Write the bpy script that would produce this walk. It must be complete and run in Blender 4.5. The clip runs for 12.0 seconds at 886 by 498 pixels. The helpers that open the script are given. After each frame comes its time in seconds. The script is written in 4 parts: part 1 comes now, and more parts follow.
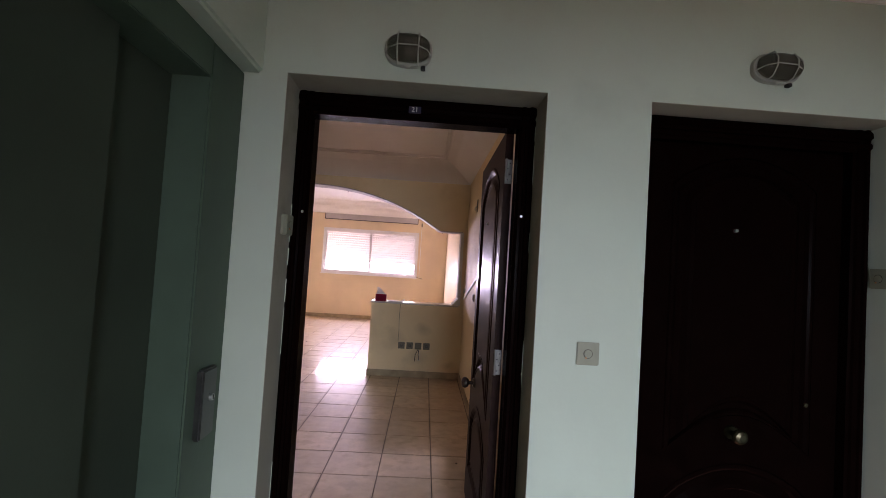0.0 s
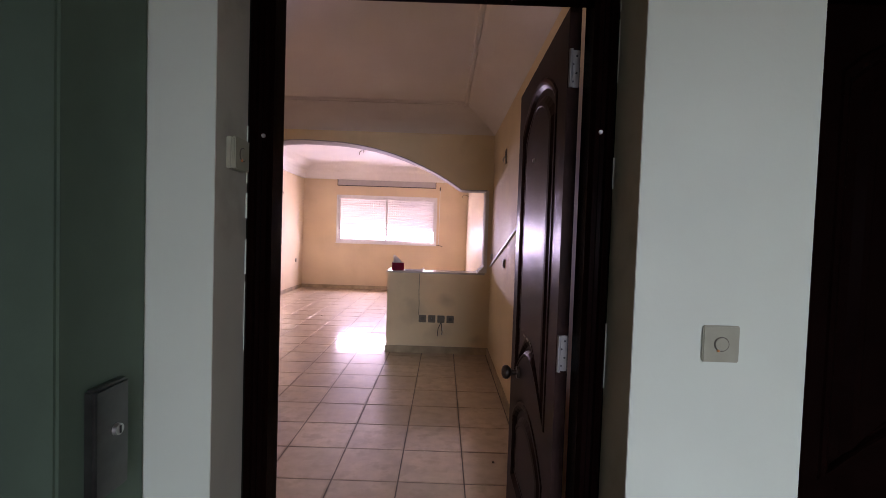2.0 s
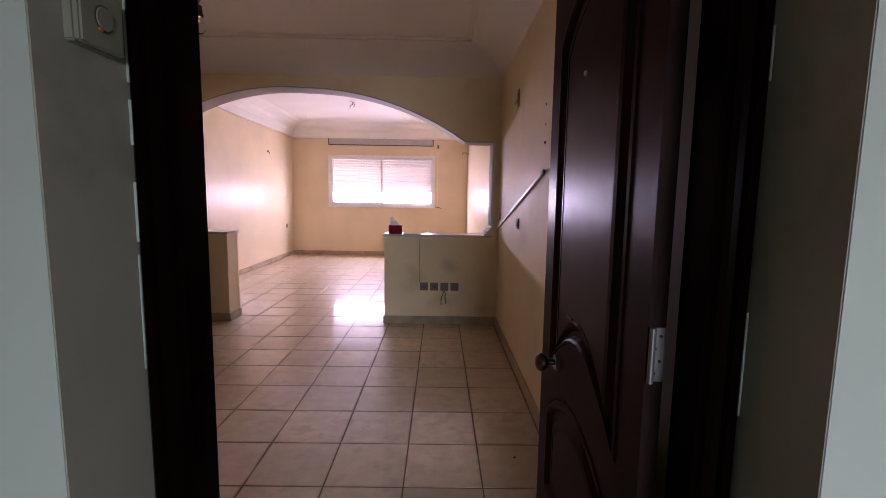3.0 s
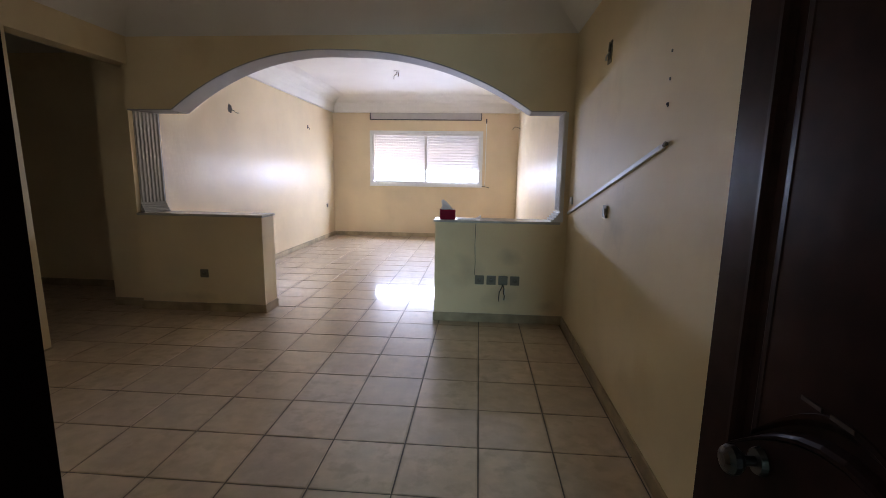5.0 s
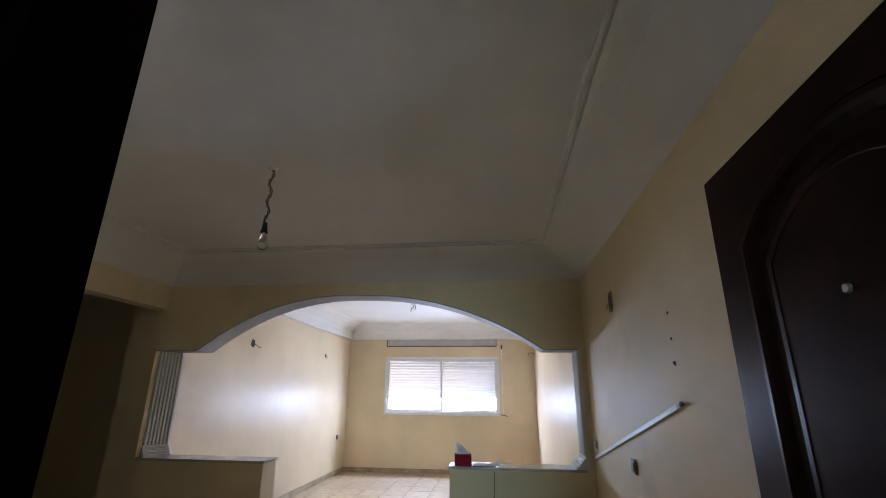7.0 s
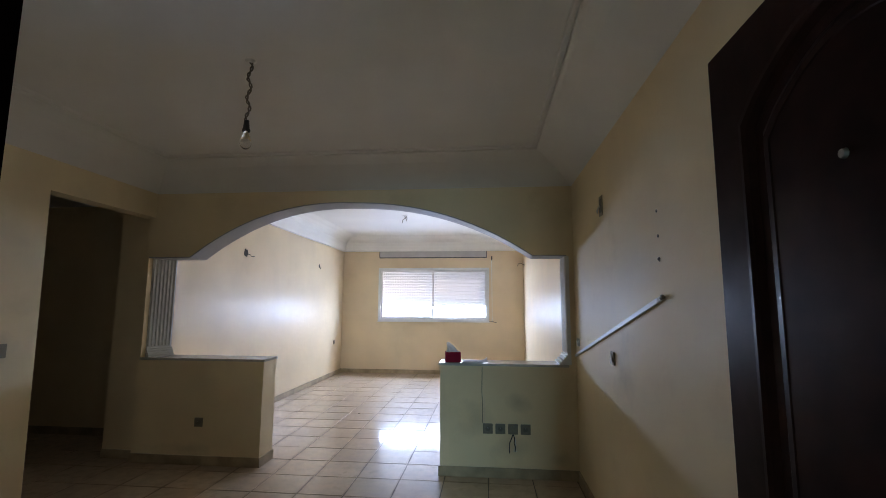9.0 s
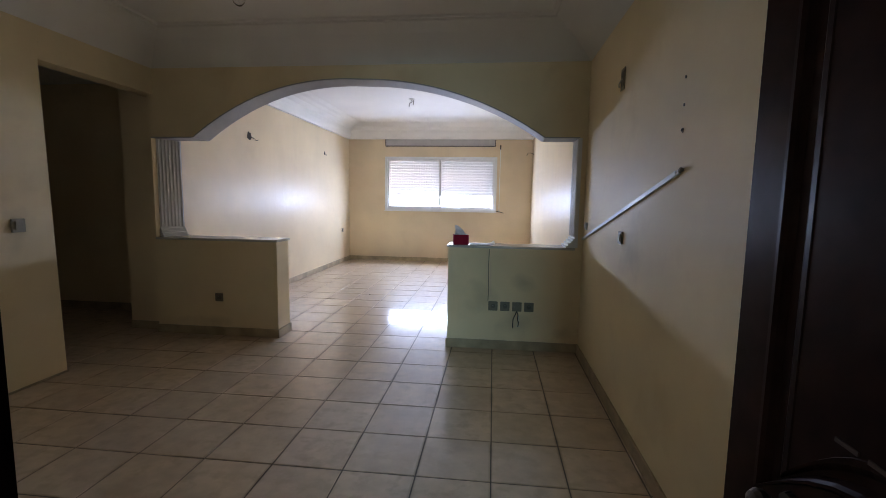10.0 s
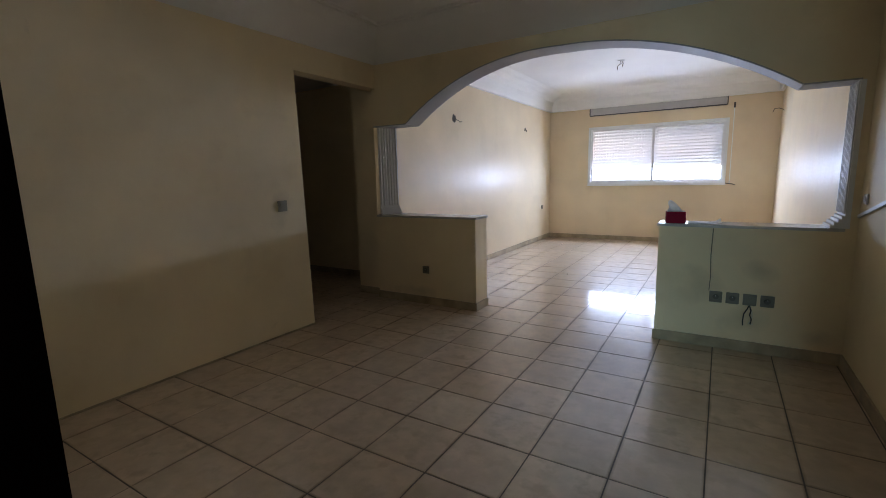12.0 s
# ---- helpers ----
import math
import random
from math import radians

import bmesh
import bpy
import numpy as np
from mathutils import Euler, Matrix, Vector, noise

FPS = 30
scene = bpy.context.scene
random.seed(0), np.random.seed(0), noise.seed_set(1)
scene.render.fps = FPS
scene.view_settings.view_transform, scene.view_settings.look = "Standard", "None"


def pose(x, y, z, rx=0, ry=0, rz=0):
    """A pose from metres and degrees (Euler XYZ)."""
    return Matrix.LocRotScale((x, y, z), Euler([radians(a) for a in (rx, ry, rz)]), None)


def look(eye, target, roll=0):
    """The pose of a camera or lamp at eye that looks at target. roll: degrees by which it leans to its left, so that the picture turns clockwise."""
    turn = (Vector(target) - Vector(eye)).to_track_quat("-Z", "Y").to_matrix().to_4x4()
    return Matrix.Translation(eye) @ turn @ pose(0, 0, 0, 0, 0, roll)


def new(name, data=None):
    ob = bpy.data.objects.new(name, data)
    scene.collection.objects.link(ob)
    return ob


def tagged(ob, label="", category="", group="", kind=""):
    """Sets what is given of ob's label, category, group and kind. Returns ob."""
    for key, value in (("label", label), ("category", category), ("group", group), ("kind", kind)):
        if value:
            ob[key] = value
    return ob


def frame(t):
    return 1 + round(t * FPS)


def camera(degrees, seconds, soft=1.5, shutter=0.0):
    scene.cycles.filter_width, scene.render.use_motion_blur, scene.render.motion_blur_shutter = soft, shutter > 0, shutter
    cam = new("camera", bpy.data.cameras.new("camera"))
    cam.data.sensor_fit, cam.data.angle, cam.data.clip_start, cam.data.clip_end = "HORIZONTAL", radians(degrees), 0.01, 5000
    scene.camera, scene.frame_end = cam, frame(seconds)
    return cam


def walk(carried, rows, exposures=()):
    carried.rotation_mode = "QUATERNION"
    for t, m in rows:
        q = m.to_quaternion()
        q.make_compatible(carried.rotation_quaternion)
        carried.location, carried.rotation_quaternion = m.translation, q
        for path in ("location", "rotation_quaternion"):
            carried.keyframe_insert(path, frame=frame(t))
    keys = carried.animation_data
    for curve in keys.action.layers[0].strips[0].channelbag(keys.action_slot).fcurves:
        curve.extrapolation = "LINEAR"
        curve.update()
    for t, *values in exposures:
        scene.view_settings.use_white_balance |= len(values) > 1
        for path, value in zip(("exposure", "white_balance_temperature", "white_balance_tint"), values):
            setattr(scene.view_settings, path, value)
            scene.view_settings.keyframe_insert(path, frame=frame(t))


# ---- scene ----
cam = camera(89.0, 12.0, soft=0.8)

EXPOSURES = [(0.0, 1.64, 10200, 82), (1.0, 1.64, 10100, 84), (1.6, 1.66, 10000, 90), (2.6, 1.50, 9900, 90), (4.3, 1.56, 8600, 55), (5.0, 1.50, 8300, 51), (5.6, 1.36, 7900, 48), (6.5, 1.38, 7750, 46), (8.5, 1.66, 7700, 45), (9.0, 1.38, 7600, 44), (9.5, 1.34, 7650, 45), (10.5, 1.34, 7850, 48), (12.0, 1.22, 7700, 45)]
PATH = [
    (0, (0.07, 0.177, 1.431), (0.145, 2.174, 1.506), 3.6),
    (0.5, (0.103, 0.252, 1.477), (0.153, 2.234, 1.739), 2.6),
    (1, (0.134, 0.327, 1.469), (0.143, 2.309, 1.739), 2.6),
    (1.5, (0.146, 0.499, 1.407), (0.124, 2.497, 1.478), 2.8),
    (2, (0.045, 0.828, 1.37), (0.045, 2.827, 1.303), 1.9),
    (2.5, (0.007, 1.063, 1.345), (0.030, 3.056, 1.171), 1.1),
    (2.7, (0.003, 1.178, 1.334), (0.027, 3.166, 1.136), 0.9),
    (4.3, (-0.155, 1.812, 1.301), (-0.207, 3.782, 0.959), 1.2),
    (4.5, (-0.178, 1.868, 1.308), (-0.248, 3.836, 0.956), 1.1),
    (5, (-0.196, 1.94, 1.338), (-0.345, 3.908, 1.01), 0.9),
    (5.5, (-0.195, 1.962, 1.378), (-0.38, 3.947, 1.22), 0.7),
    (6, (-0.178, 1.968, 1.447), (-0.399, 3.951, 1.588), 0.5),
    (6.5, (-0.164, 1.931, 1.504), (-0.395, 3.862, 1.97), 0.4),
    (6.7, (-0.165, 1.912, 1.511), (-0.393, 3.817, 2.078), 0.5),
    (8.3, (-0.163, 1.88, 1.52), (-0.353, 3.762, 2.17), 0.3),
    (8.5, (-0.164, 1.897, 1.503), (-0.348, 3.81, 2.058), 0.1),
    (9, (-0.159, 1.936, 1.441), (-0.354, 3.911, 1.685), 0.3),
    (9.5, (-0.173, 1.947, 1.382), (-0.373, 3.937, 1.357), 0.6),
    (10, (-0.186, 1.961, 1.342), (-0.402, 3.937, 1.121), 0.9),
    (10.5, (-0.184, 1.984, 1.332), (-0.533, 3.933, 1.048), 0.7),
    (11, (-0.192, 1.999, 1.327), (-0.756, 3.894, 1.026), 0.1),
    (11.5, (-0.191, 2.052, 1.324), (-0.999, 3.855, 1.011), -0.8),
    (12, (-0.181, 2.088, 1.338), (-1.216, 3.769, 1.019), -1.4),
]
walk(cam, [(t, look(eye, target, roll)) for t, eye, target, roll in PATH],
     exposures=EXPOSURES)

# ---- world, sun, large lights ----
world = bpy.data.worlds.new("world")
scene.world = world
world.use_nodes = True
wn, wl = world.node_tree.nodes, world.node_tree.links
sky = wn.new("ShaderNodeTexSky")
sky.sky_type, sky.sun_disc = "NISHITA", False
sky.sun_elevation, sky.sun_rotation = radians(48), radians(65)
wl.new(sky.outputs[0], wn["Background"].inputs[0])
wn["Background"].inputs[1].default_value = 0.15


def lamp(name, kind, m, energy, colour, size=1.0, size_y=1.0):
    data = bpy.data.lights.new(name, kind)
    data.energy, data.color = energy, colour
    if kind == "AREA":
        data.shape, data.size, data.size_y = "RECTANGLE", size, size_y
    ob = new(name, data)
    ob.matrix_world = m
    return ob


sun = lamp("sun", "SUN", pose(0, 0, 20, 42, 0, 115), 4.0, (1.0, 0.95, 0.88))
sun.data.angle = radians(0.5)
# daylight in the clear strip below the roller shutter
lamp("window_daylight", "AREA", look((-1.31, 11.632, 1.295), (-1.31, 10.0, 0.43)), 48, (0.36, 0.68, 1.0), 2.2, 0.25)
# daylight in the stairwell window behind the walker
lamp("stair_daylight", "AREA", look((1.0, -3.2, 1.64), (0.7, 2.0, 0.7)), 84, (0.25, 0.78, 1.0), 1.4, 0.9)


# ---- materials ----
def material(name, colour, rough=0.5, metal=0.0, vary=0.08, scale=3.0, bump=0.1, bump_scale=60.0, per_object=0.0, coat=0.0, speck=None, spec=0.5, relief=0.004, stretch=(1, 1, 1), coat_rough=0.07, sheen=0.06):
    m = bpy.data.materials.new(name)
    m.use_nodes = True
    n, l = m.node_tree.nodes, m.node_tree.links
    b = n["Principled BSDF"]
    b.inputs["Roughness"].default_value, b.inputs["Metallic"].default_value = rough, metal
    b.inputs["Specular IOR Level"].default_value = spec
    b.inputs["Coat Weight"].default_value = coat
    b.inputs["Coat Roughness"].default_value = coat_rough
    tc = n.new("ShaderNodeTexCoord")
    geo = n.new("ShaderNodeNewGeometry")
    big = n.new("ShaderNodeTexNoise")
    big.inputs["Scale"].default_value, big.inputs["Detail"].default_value = scale, 6
    l.new(geo.outputs["Position"], big.inputs["Vector"])
    fine = n.new("ShaderNodeTexNoise")
    fine.inputs["Scale"].default_value, fine.inputs["Detail"].default_value = bump_scale, 4
    drawn = n.new("ShaderNodeVectorMath")
    drawn.operation = "MULTIPLY"
    drawn.inputs[1].default_value = stretch
    l.new(geo.outputs["Position"], drawn.inputs[0])
    l.new(drawn.outputs[0], fine.inputs["Vector"])
    ramp = n.new("ShaderNodeMapRange")
    ramp.inputs[1].default_value, ramp.inputs[2].default_value = 0.3, 0.7
    ramp.inputs[3].default_value, ramp.inputs[4].default_value = 1 - vary, 1 + vary
    l.new(big.outputs[0], ramp.inputs[0])
    mul = n.new("ShaderNodeVectorMath")
    mul.operation = "SCALE"
    mul.inputs[0].default_value = colour
    value = ramp.outputs[0]
    if per_object:
        info = n.new("ShaderNodeObjectInfo")
        r2 = n.new("ShaderNodeMapRange")
        r2.inputs[3].default_value, r2.inputs[4].default_value = 1 - per_object, 1 + per_object
        l.new(info.outputs["Random"], r2.inputs[0])
        mm = n.new("ShaderNodeMath")
        mm.operation = "MULTIPLY"
        l.new(value, mm.inputs[0])
        l.new(r2.outputs[0], mm.inputs[1])
        value = mm.outputs[0]
    l.new(value, mul.inputs["Scale"])
    col = mul.outputs[0]
    if speck:
        sp = n.new("ShaderNodeTexNoise")
        sp.inputs["Scale"].default_value, sp.inputs["Detail"].default_value = speck[0], 8
        l.new(geo.outputs["Position"], sp.inputs["Vector"])
        sr = n.new("ShaderNodeMapRange")
        sr.inputs[1].default_value, sr.inputs[2].default_value = speck[2], speck[2] + 0.18
        l.new(sp.outputs[0], sr.inputs[0])
        mix = n.new("ShaderNodeMix")
        mix.data_type = "RGBA"
        mix.inputs[7].default_value = (*speck[1], 1)
        l.new(sr.outputs[0], mix.inputs[0])
        l.new(col, mix.inputs[6])
        col = mix.outputs[2]
    l.new(col, b.inputs["Base Color"])
    rr = n.new("ShaderNodeMapRange")
    rr.inputs[1].default_value, rr.inputs[2].default_value = 0.3, 0.7
    rr.inputs[3].default_value, rr.inputs[4].default_value = max(0.02, rough - sheen), min(1, rough + sheen)
    l.new(big.outputs[0], rr.inputs[0])
    l.new(rr.outputs[0], b.inputs["Roughness"])
    if bump:
        bp = n.new("ShaderNodeBump")
        bp.inputs["Strength"].default_value, bp.inputs["Distance"].default_value = bump, relief
        l.new(fine.outputs[0], bp.inputs["Height"])
        l.new(bp.outputs[0], b.inputs["Normal"])
    return m


M_WALL = material("cream_satin_paint", (0.80, 0.62, 0.42), 0.37, vary=0.06, scale=1.6, bump=0.35, bump_scale=3.2, speck=(2.2, (0.73, 0.56, 0.37), 0.62), spec=0.075, relief=0.010, stretch=(1.5, 1.5, 0.6))
M_DULL = material("cream_eggshell_paint", (0.80, 0.62, 0.42), 0.42, vary=0.06, scale=1.6, bump=0.3, bump_scale=3.2, speck=(2.2, (0.73, 0.56, 0.37), 0.62), spec=0.015, relief=0.010, stretch=(1.5, 1.5, 0.6))
M_HALL = material("cream_matt_paint", (0.88, 0.695, 0.455), 0.6, vary=0.06, scale=1.6, bump=0.16, bump_scale=22, speck=(2.6, (0.80, 0.615, 0.385), 0.58), spec=0.12)
M_LAND = material("landing_paint", (0.488, 0.618, 0.520), 0.5, vary=0.07, scale=1.4, bump=0.2, bump_scale=28, speck=(2.0, (0.437, 0.556, 0.465), 0.58), spec=0.3)
# beige recess paint; the weaker light on the reveals is in its colour
M_REVEAL = material("shaded_beige_paint", (0.40, 0.385, 0.31), 0.6, vary=0.10, scale=2.2, bump=0.15, bump_scale=30, speck=(5, (0.31, 0.295, 0.23), 0.58), spec=0.2)
M_CEIL = material("ceiling_plaster", (0.84, 0.80, 0.75), 0.7, vary=0.04, scale=1.2, bump=0.08, bump_scale=30)
M_WHITE = material("white_gloss_paint", (0.76, 0.75, 0.74), 0.5, vary=0.04, scale=4, bump=0.05, spec=0.2)
# darker copy of the white paint: shade under the arch is in its colour
M_LINING = material("shaded_white_paint", (0.42, 0.40, 0.385), 0.6, vary=0.05, scale=4, bump=0.05, spec=0.1)
M_TILE = material("beige_floor_tile", (0.63, 0.465, 0.335), 0.46, vary=0.11, scale=9, bump=0.02, bump_scale=30, per_object=0.07, coat=0.85, coat_rough=0.085, speck=(11, (0.54, 0.395, 0.275), 0.50), spec=0.13)


def dirty_joints(m, pitch, x0, y0, wide, grime):
    """Grime that creeps unevenly from the joints over the tile rims."""
    n, l = m.node_tree.nodes, m.node_tree.links
    b = n["Principled BSDF"]
    geo = n.new("ShaderNodeNewGeometry")
    sep = n.new("ShaderNodeSeparateXYZ")
    l.new(geo.outputs["Position"], sep.inputs[0])

    def math_node(op, a, c):
        k = n.new("ShaderNodeMath")
        k.operation = op
        for i, v in enumerate((a, c)):
            if isinstance(v, float):
                k.inputs[i].default_value = v
            elif v is not None:
                l.new(v, k.inputs[i])
        return k.outputs[0]

    rims = []
    for axis, at in (("X", x0), ("Y", y0)):
        f = math_node("FRACT", math_node("DIVIDE", math_node("SUBTRACT", sep.outputs[axis], at), pitch), None)
        rims.append(math_node("ABSOLUTE", math_node("SUBTRACT", f, 0.5), None))
    rim = math_node("MAXIMUM", rims[0], rims[1])
    fall = n.new("ShaderNodeMapRange")
    fall.inputs[1].default_value, fall.inputs[2].default_value = 0.5 - wide / pitch, 0.5
    l.new(rim, fall.inputs[0])
    noise = n.new("ShaderNodeTexNoise")
    noise.inputs["Scale"].default_value, noise.inputs["Detail"].default_value = 3.2, 7
    l.new(geo.outputs["Position"], noise.inputs["Vector"])
    patch = n.new("ShaderNodeMapRange")
    patch.inputs[1].default_value, patch.inputs[2].default_value = 0.42, 0.66
    l.new(noise.outputs[0], patch.inputs[0])
    mix = n.new("ShaderNodeMix")
    mix.data_type = "RGBA"
    mix.inputs[7].default_value = (*grime, 1)
    l.new(math_node("MULTIPLY", fall.outputs[0], patch.outputs[0]), mix.inputs[0])
    l.new(b.inputs["Base Color"].links[0].from_socket, mix.inputs[6])
    l.new(mix.outputs[2], b.inputs["Base Color"])


dirty_joints(M_TILE, 0.3655, -0.527, 3.994, 0.015, (0.26, 0.175, 0.11))
def scuff(m, spots, colour, strength=0.5):
    """Rubbed-in dirt round the given places (x, y, z, half-width, half-height), broken up by noise."""
    n, l = m.node_tree.nodes, m.node_tree.links
    b = n["Principled BSDF"]
    geo = n.new("ShaderNodeNewGeometry")
    noise_a = n.new("ShaderNodeTexNoise")
    noise_a.inputs["Scale"].default_value, noise_a.inputs["Detail"].default_value = 5.0, 8
    l.new(geo.outputs["Position"], noise_a.inputs["Vector"])
    for x, y, z, w, h in spots:
        d = n.new("ShaderNodeVectorMath")
        d.operation = "SUBTRACT"
        d.inputs[1].default_value = (x, y, z)
        l.new(geo.outputs["Position"], d.inputs[0])
        sc = n.new("ShaderNodeVectorMath")
        sc.operation = "MULTIPLY"
        sc.inputs[1].default_value = (1 / w, 1 / w, 1 / h)
        l.new(d.outputs[0], sc.inputs[0])
        ln = n.new("ShaderNodeVectorMath")
        ln.operation = "LENGTH"
        l.new(sc.outputs[0], ln.inputs[0])
        far = n.new("ShaderNodeMapRange")
        far.inputs[1].default_value, far.inputs[2].default_value, far.inputs[3].default_value, far.inputs[4].default_value = 0.1, 1.0, 0.55, 0.0
        l.new(ln.outputs["Value"], far.inputs[0])
        both = n.new("ShaderNodeMath")
        both.operation = "ADD"
        l.new(noise_a.outputs[0], both.inputs[0])
        l.new(far.outputs[0], both.inputs[1])
        cut = n.new("ShaderNodeMapRange")
        cut.inputs[1].default_value, cut.inputs[2].default_value, cut.inputs[4].default_value = 0.72, 1.25, strength
        l.new(both.outputs[0], cut.inputs[0])
        mix = n.new("ShaderNodeMix")
        mix.data_type = "RGBA"
        mix.inputs[7].default_value = (*colour, 1)
        l.new(cut.outputs[0], mix.inputs[0])
        l.new(b.inputs["Base Color"].links[0].from_socket, mix.inputs[6])
        l.new(mix.outputs[2], b.inputs["Base Color"])


scuff(M_HALL, ((-0.26, 5.94, 0.44, 0.32, 0.26), (0.04, 5.94, 0.24, 0.30, 0.18), (0.10, 5.94, 0.62, 0.20, 0.14), (0.45, 5.94, 0.16, 0.22, 0.10), (-2.9, 5.94, 0.14, 0.5, 0.10), (-3.352, 4.65, 1.1, 0.18, 0.25), (0.59, 4.6, 1.05, 0.35, 0.3)), (0.42, 0.32, 0.20), 0.48)
M_GROUT = material("dark_grout", (0.095, 0.068, 0.049), 0.6, vary=0.3, scale=5, bump=0.3)
M_BASE = material("baseboard_tile", (0.45, 0.335, 0.215), 0.45, vary=0.28, scale=6, bump=0.05, spec=0.25)
M_LANDFLOOR = material("brown_terrazzo", (0.24, 0.20, 0.16), 0.3, vary=0.15, scale=18, bump=0.05)
M_MARBLE = material("grey_marble", (0.56, 0.52, 0.47), 0.2, vary=0.12, scale=11, bump=0.03)
M_WOOD = material("dark_varnished_wood", (0.0056, 0.0015, 0.0012), 0.25, vary=0.25, scale=12, bump=0.006, bump_scale=90, spec=0.007, sheen=0.02)
M_LEAF = material("brown_varnished_wood", (0.030, 0.0125, 0.0105), 0.36, vary=0.25, scale=12, bump=0.004, bump_scale=60, spec=0.022, stretch=(3, 3, 0.3), sheen=0.010)
M_WOODEDGE = material("bare_door_edge", (0.06, 0.028, 0.02), 0.45, vary=0.25, scale=20, bump=0.1)
M_GREEN = material("green_enamelled_steel", (0.048, 0.116, 0.084), 0.42, vary=0.14, scale=3, bump=0.12, bump_scale=40, spec=0.15)
M_GREENPANEL = material("dark_green_lift_panel", (0.038, 0.070, 0.052), 0.45, vary=0.16, scale=2, bump=0.10, bump_scale=40, spec=0.12)
M_STEEL = material("brushed_steel", (0.55, 0.55, 0.53), 0.32, 1.0, vary=0.1, scale=20, bump=0.04)
M_DULLSTEEL = material("dull_steel", (0.13, 0.135, 0.13), 0.38, 1.0, vary=0.15, scale=20, bump=0.04)
M_HINGE = material("zinc_hinge", (0.25, 0.25, 0.235), 0.55, 1.0, vary=0.15, scale=30, bump=0.08)
M_BRASS = material("aged_brass", (0.10, 0.08, 0.05), 0.36, 1.0, vary=0.2, scale=25, bump=0.04)
M_KNOB = material("dark_bronze", (0.08, 0.07, 0.065), 0.3, 1.0, vary=0.2, scale=25, bump=0.04)
M_PLASTIC = material("ivory_plastic", (0.66, 0.64, 0.55), 0.35, vary=0.06, scale=20, bump=0.03)
M_BELL = material("greyed_ivory_plastic", (0.27, 0.285, 0.21), 0.4, vary=0.08, scale=20, bump=0.03)
M_GREYPL = material("grey_beige_plastic", (0.17, 0.145, 0.10), 0.4, vary=0.12, scale=20, bump=0.04)
# ivory darkened so that the switches' shade sits in the colour
M_SWITCH = material("shaded_ivory_plastic", (0.26, 0.215, 0.14), 0.55, vary=0.1, scale=20, bump=0.03)
M_DARK = material("black_plastic", (0.02, 0.02, 0.02), 0.5, vary=0.2, scale=20, bump=0.04)
M_SOCKWELL = material("grey_socket_well", (0.10, 0.085, 0.06), 0.5, vary=0.12, scale=20, bump=0.04)
M_HOLE = material("broken_plaster", (0.055, 0.043, 0.033), 0.9, vary=0.4, scale=40, bump=0.5)
M_ALU = material("white_lacquered_aluminium", (0.82, 0.82, 0.81), 0.35, vary=0.04, scale=9, bump=0.03)
M_LAMPBASE = material("aged_white_enamel", (0.40, 0.42, 0.36), 0.4, vary=0.08, scale=20, bump=0.03)
M_CASING = material("greyed_white_panel", (0.50, 0.46, 0.44), 0.5, vary=0.06, scale=6, bump=0.04)
# shadow lines round the shutter casing, put in as dark colour
M_SHADE = material("dark_shadow_line", (0.10, 0.09, 0.09), 0.6, vary=0.1, scale=9, bump=0.04)
M_RED = material("dark_red_card", (0.36, 0.008, 0.032), 0.6, vary=0.08, scale=20, bump=0.03, spec=0.12)
M_PAPER = material("white_tissue", (0.82, 0.82, 0.83), 0.9, vary=0.03, scale=30, bump=0.15)
M_BLUE = material("blue_enamel", (0.015, 0.016, 0.045), 0.3, vary=0.1, scale=30, bump=0.02)
M_RUBBER = material("cable_sheath", (0.05, 0.045, 0.04), 0.6, vary=0.2, scale=30, bump=0.1)
M_FLEX = material("brown_flex", (0.16, 0.13, 0.10), 0.6, vary=0.2, scale=30, bump=0.1)
M_GROUND = material("pale_street_ground", (0.30, 0.28, 0.25), 0.9, vary=0.2, scale=0.3, bump=0.3, bump_scale=4)
M_ORANGE = material("neon_lens", (0.7, 0.2, 0.06), 0.3, vary=0.05, bump=0)


def glass_material(name, colour, rough):
    m = bpy.data.materials.new(name)
    m.use_nodes = True
    b = m.node_tree.nodes["Principled BSDF"]
    b.inputs["Base Color"].default_value = (*colour, 1)
    b.inputs["Transmission Weight"].default_value = 1.0
    b.inputs["Roughness"].default_value = rough
    b.inputs["IOR"].default_value = 1.45
    return m


M_GLASS = glass_material("window_glass", (0.97, 0.99, 0.98), 0.0)
M_LAMPGLASS = glass_material("ribbed_lamp_glass", (0.75, 0.78, 0.76), 0.18)
M_BULB = glass_material("bulb_glass", (0.95, 0.95, 0.95), 0.05)


def translucent_material(name, front, through_light, share):
    m = bpy.data.materials.new(name)
    m.use_nodes = True
    n, l = m.node_tree.nodes, m.node_tree.links
    d = n.new("ShaderNodeBsdfDiffuse")
    d.inputs[0].default_value = (*front, 1)
    t = n.new("ShaderNodeBsdfTranslucent")
    t.inputs[0].default_value = (*through_light, 1)
    mix = n.new("ShaderNodeMixShader")
    mix.inputs[0].default_value = share
    l.new(d.outputs[0], mix.inputs[1])
    l.new(t.outputs[0], mix.inputs[2])
    l.new(mix.outputs[0], n["Material Output"].inputs[0])
    return m


M_PVC = translucent_material("translucent_pvc", (0.75, 0.80, 0.82), (0.79, 0.86, 0.88), 0.64)
M_TISSUE = translucent_material("thin_white_tissue", (0.82, 0.82, 0.82), (0.80, 0.80, 0.80), 0.5)


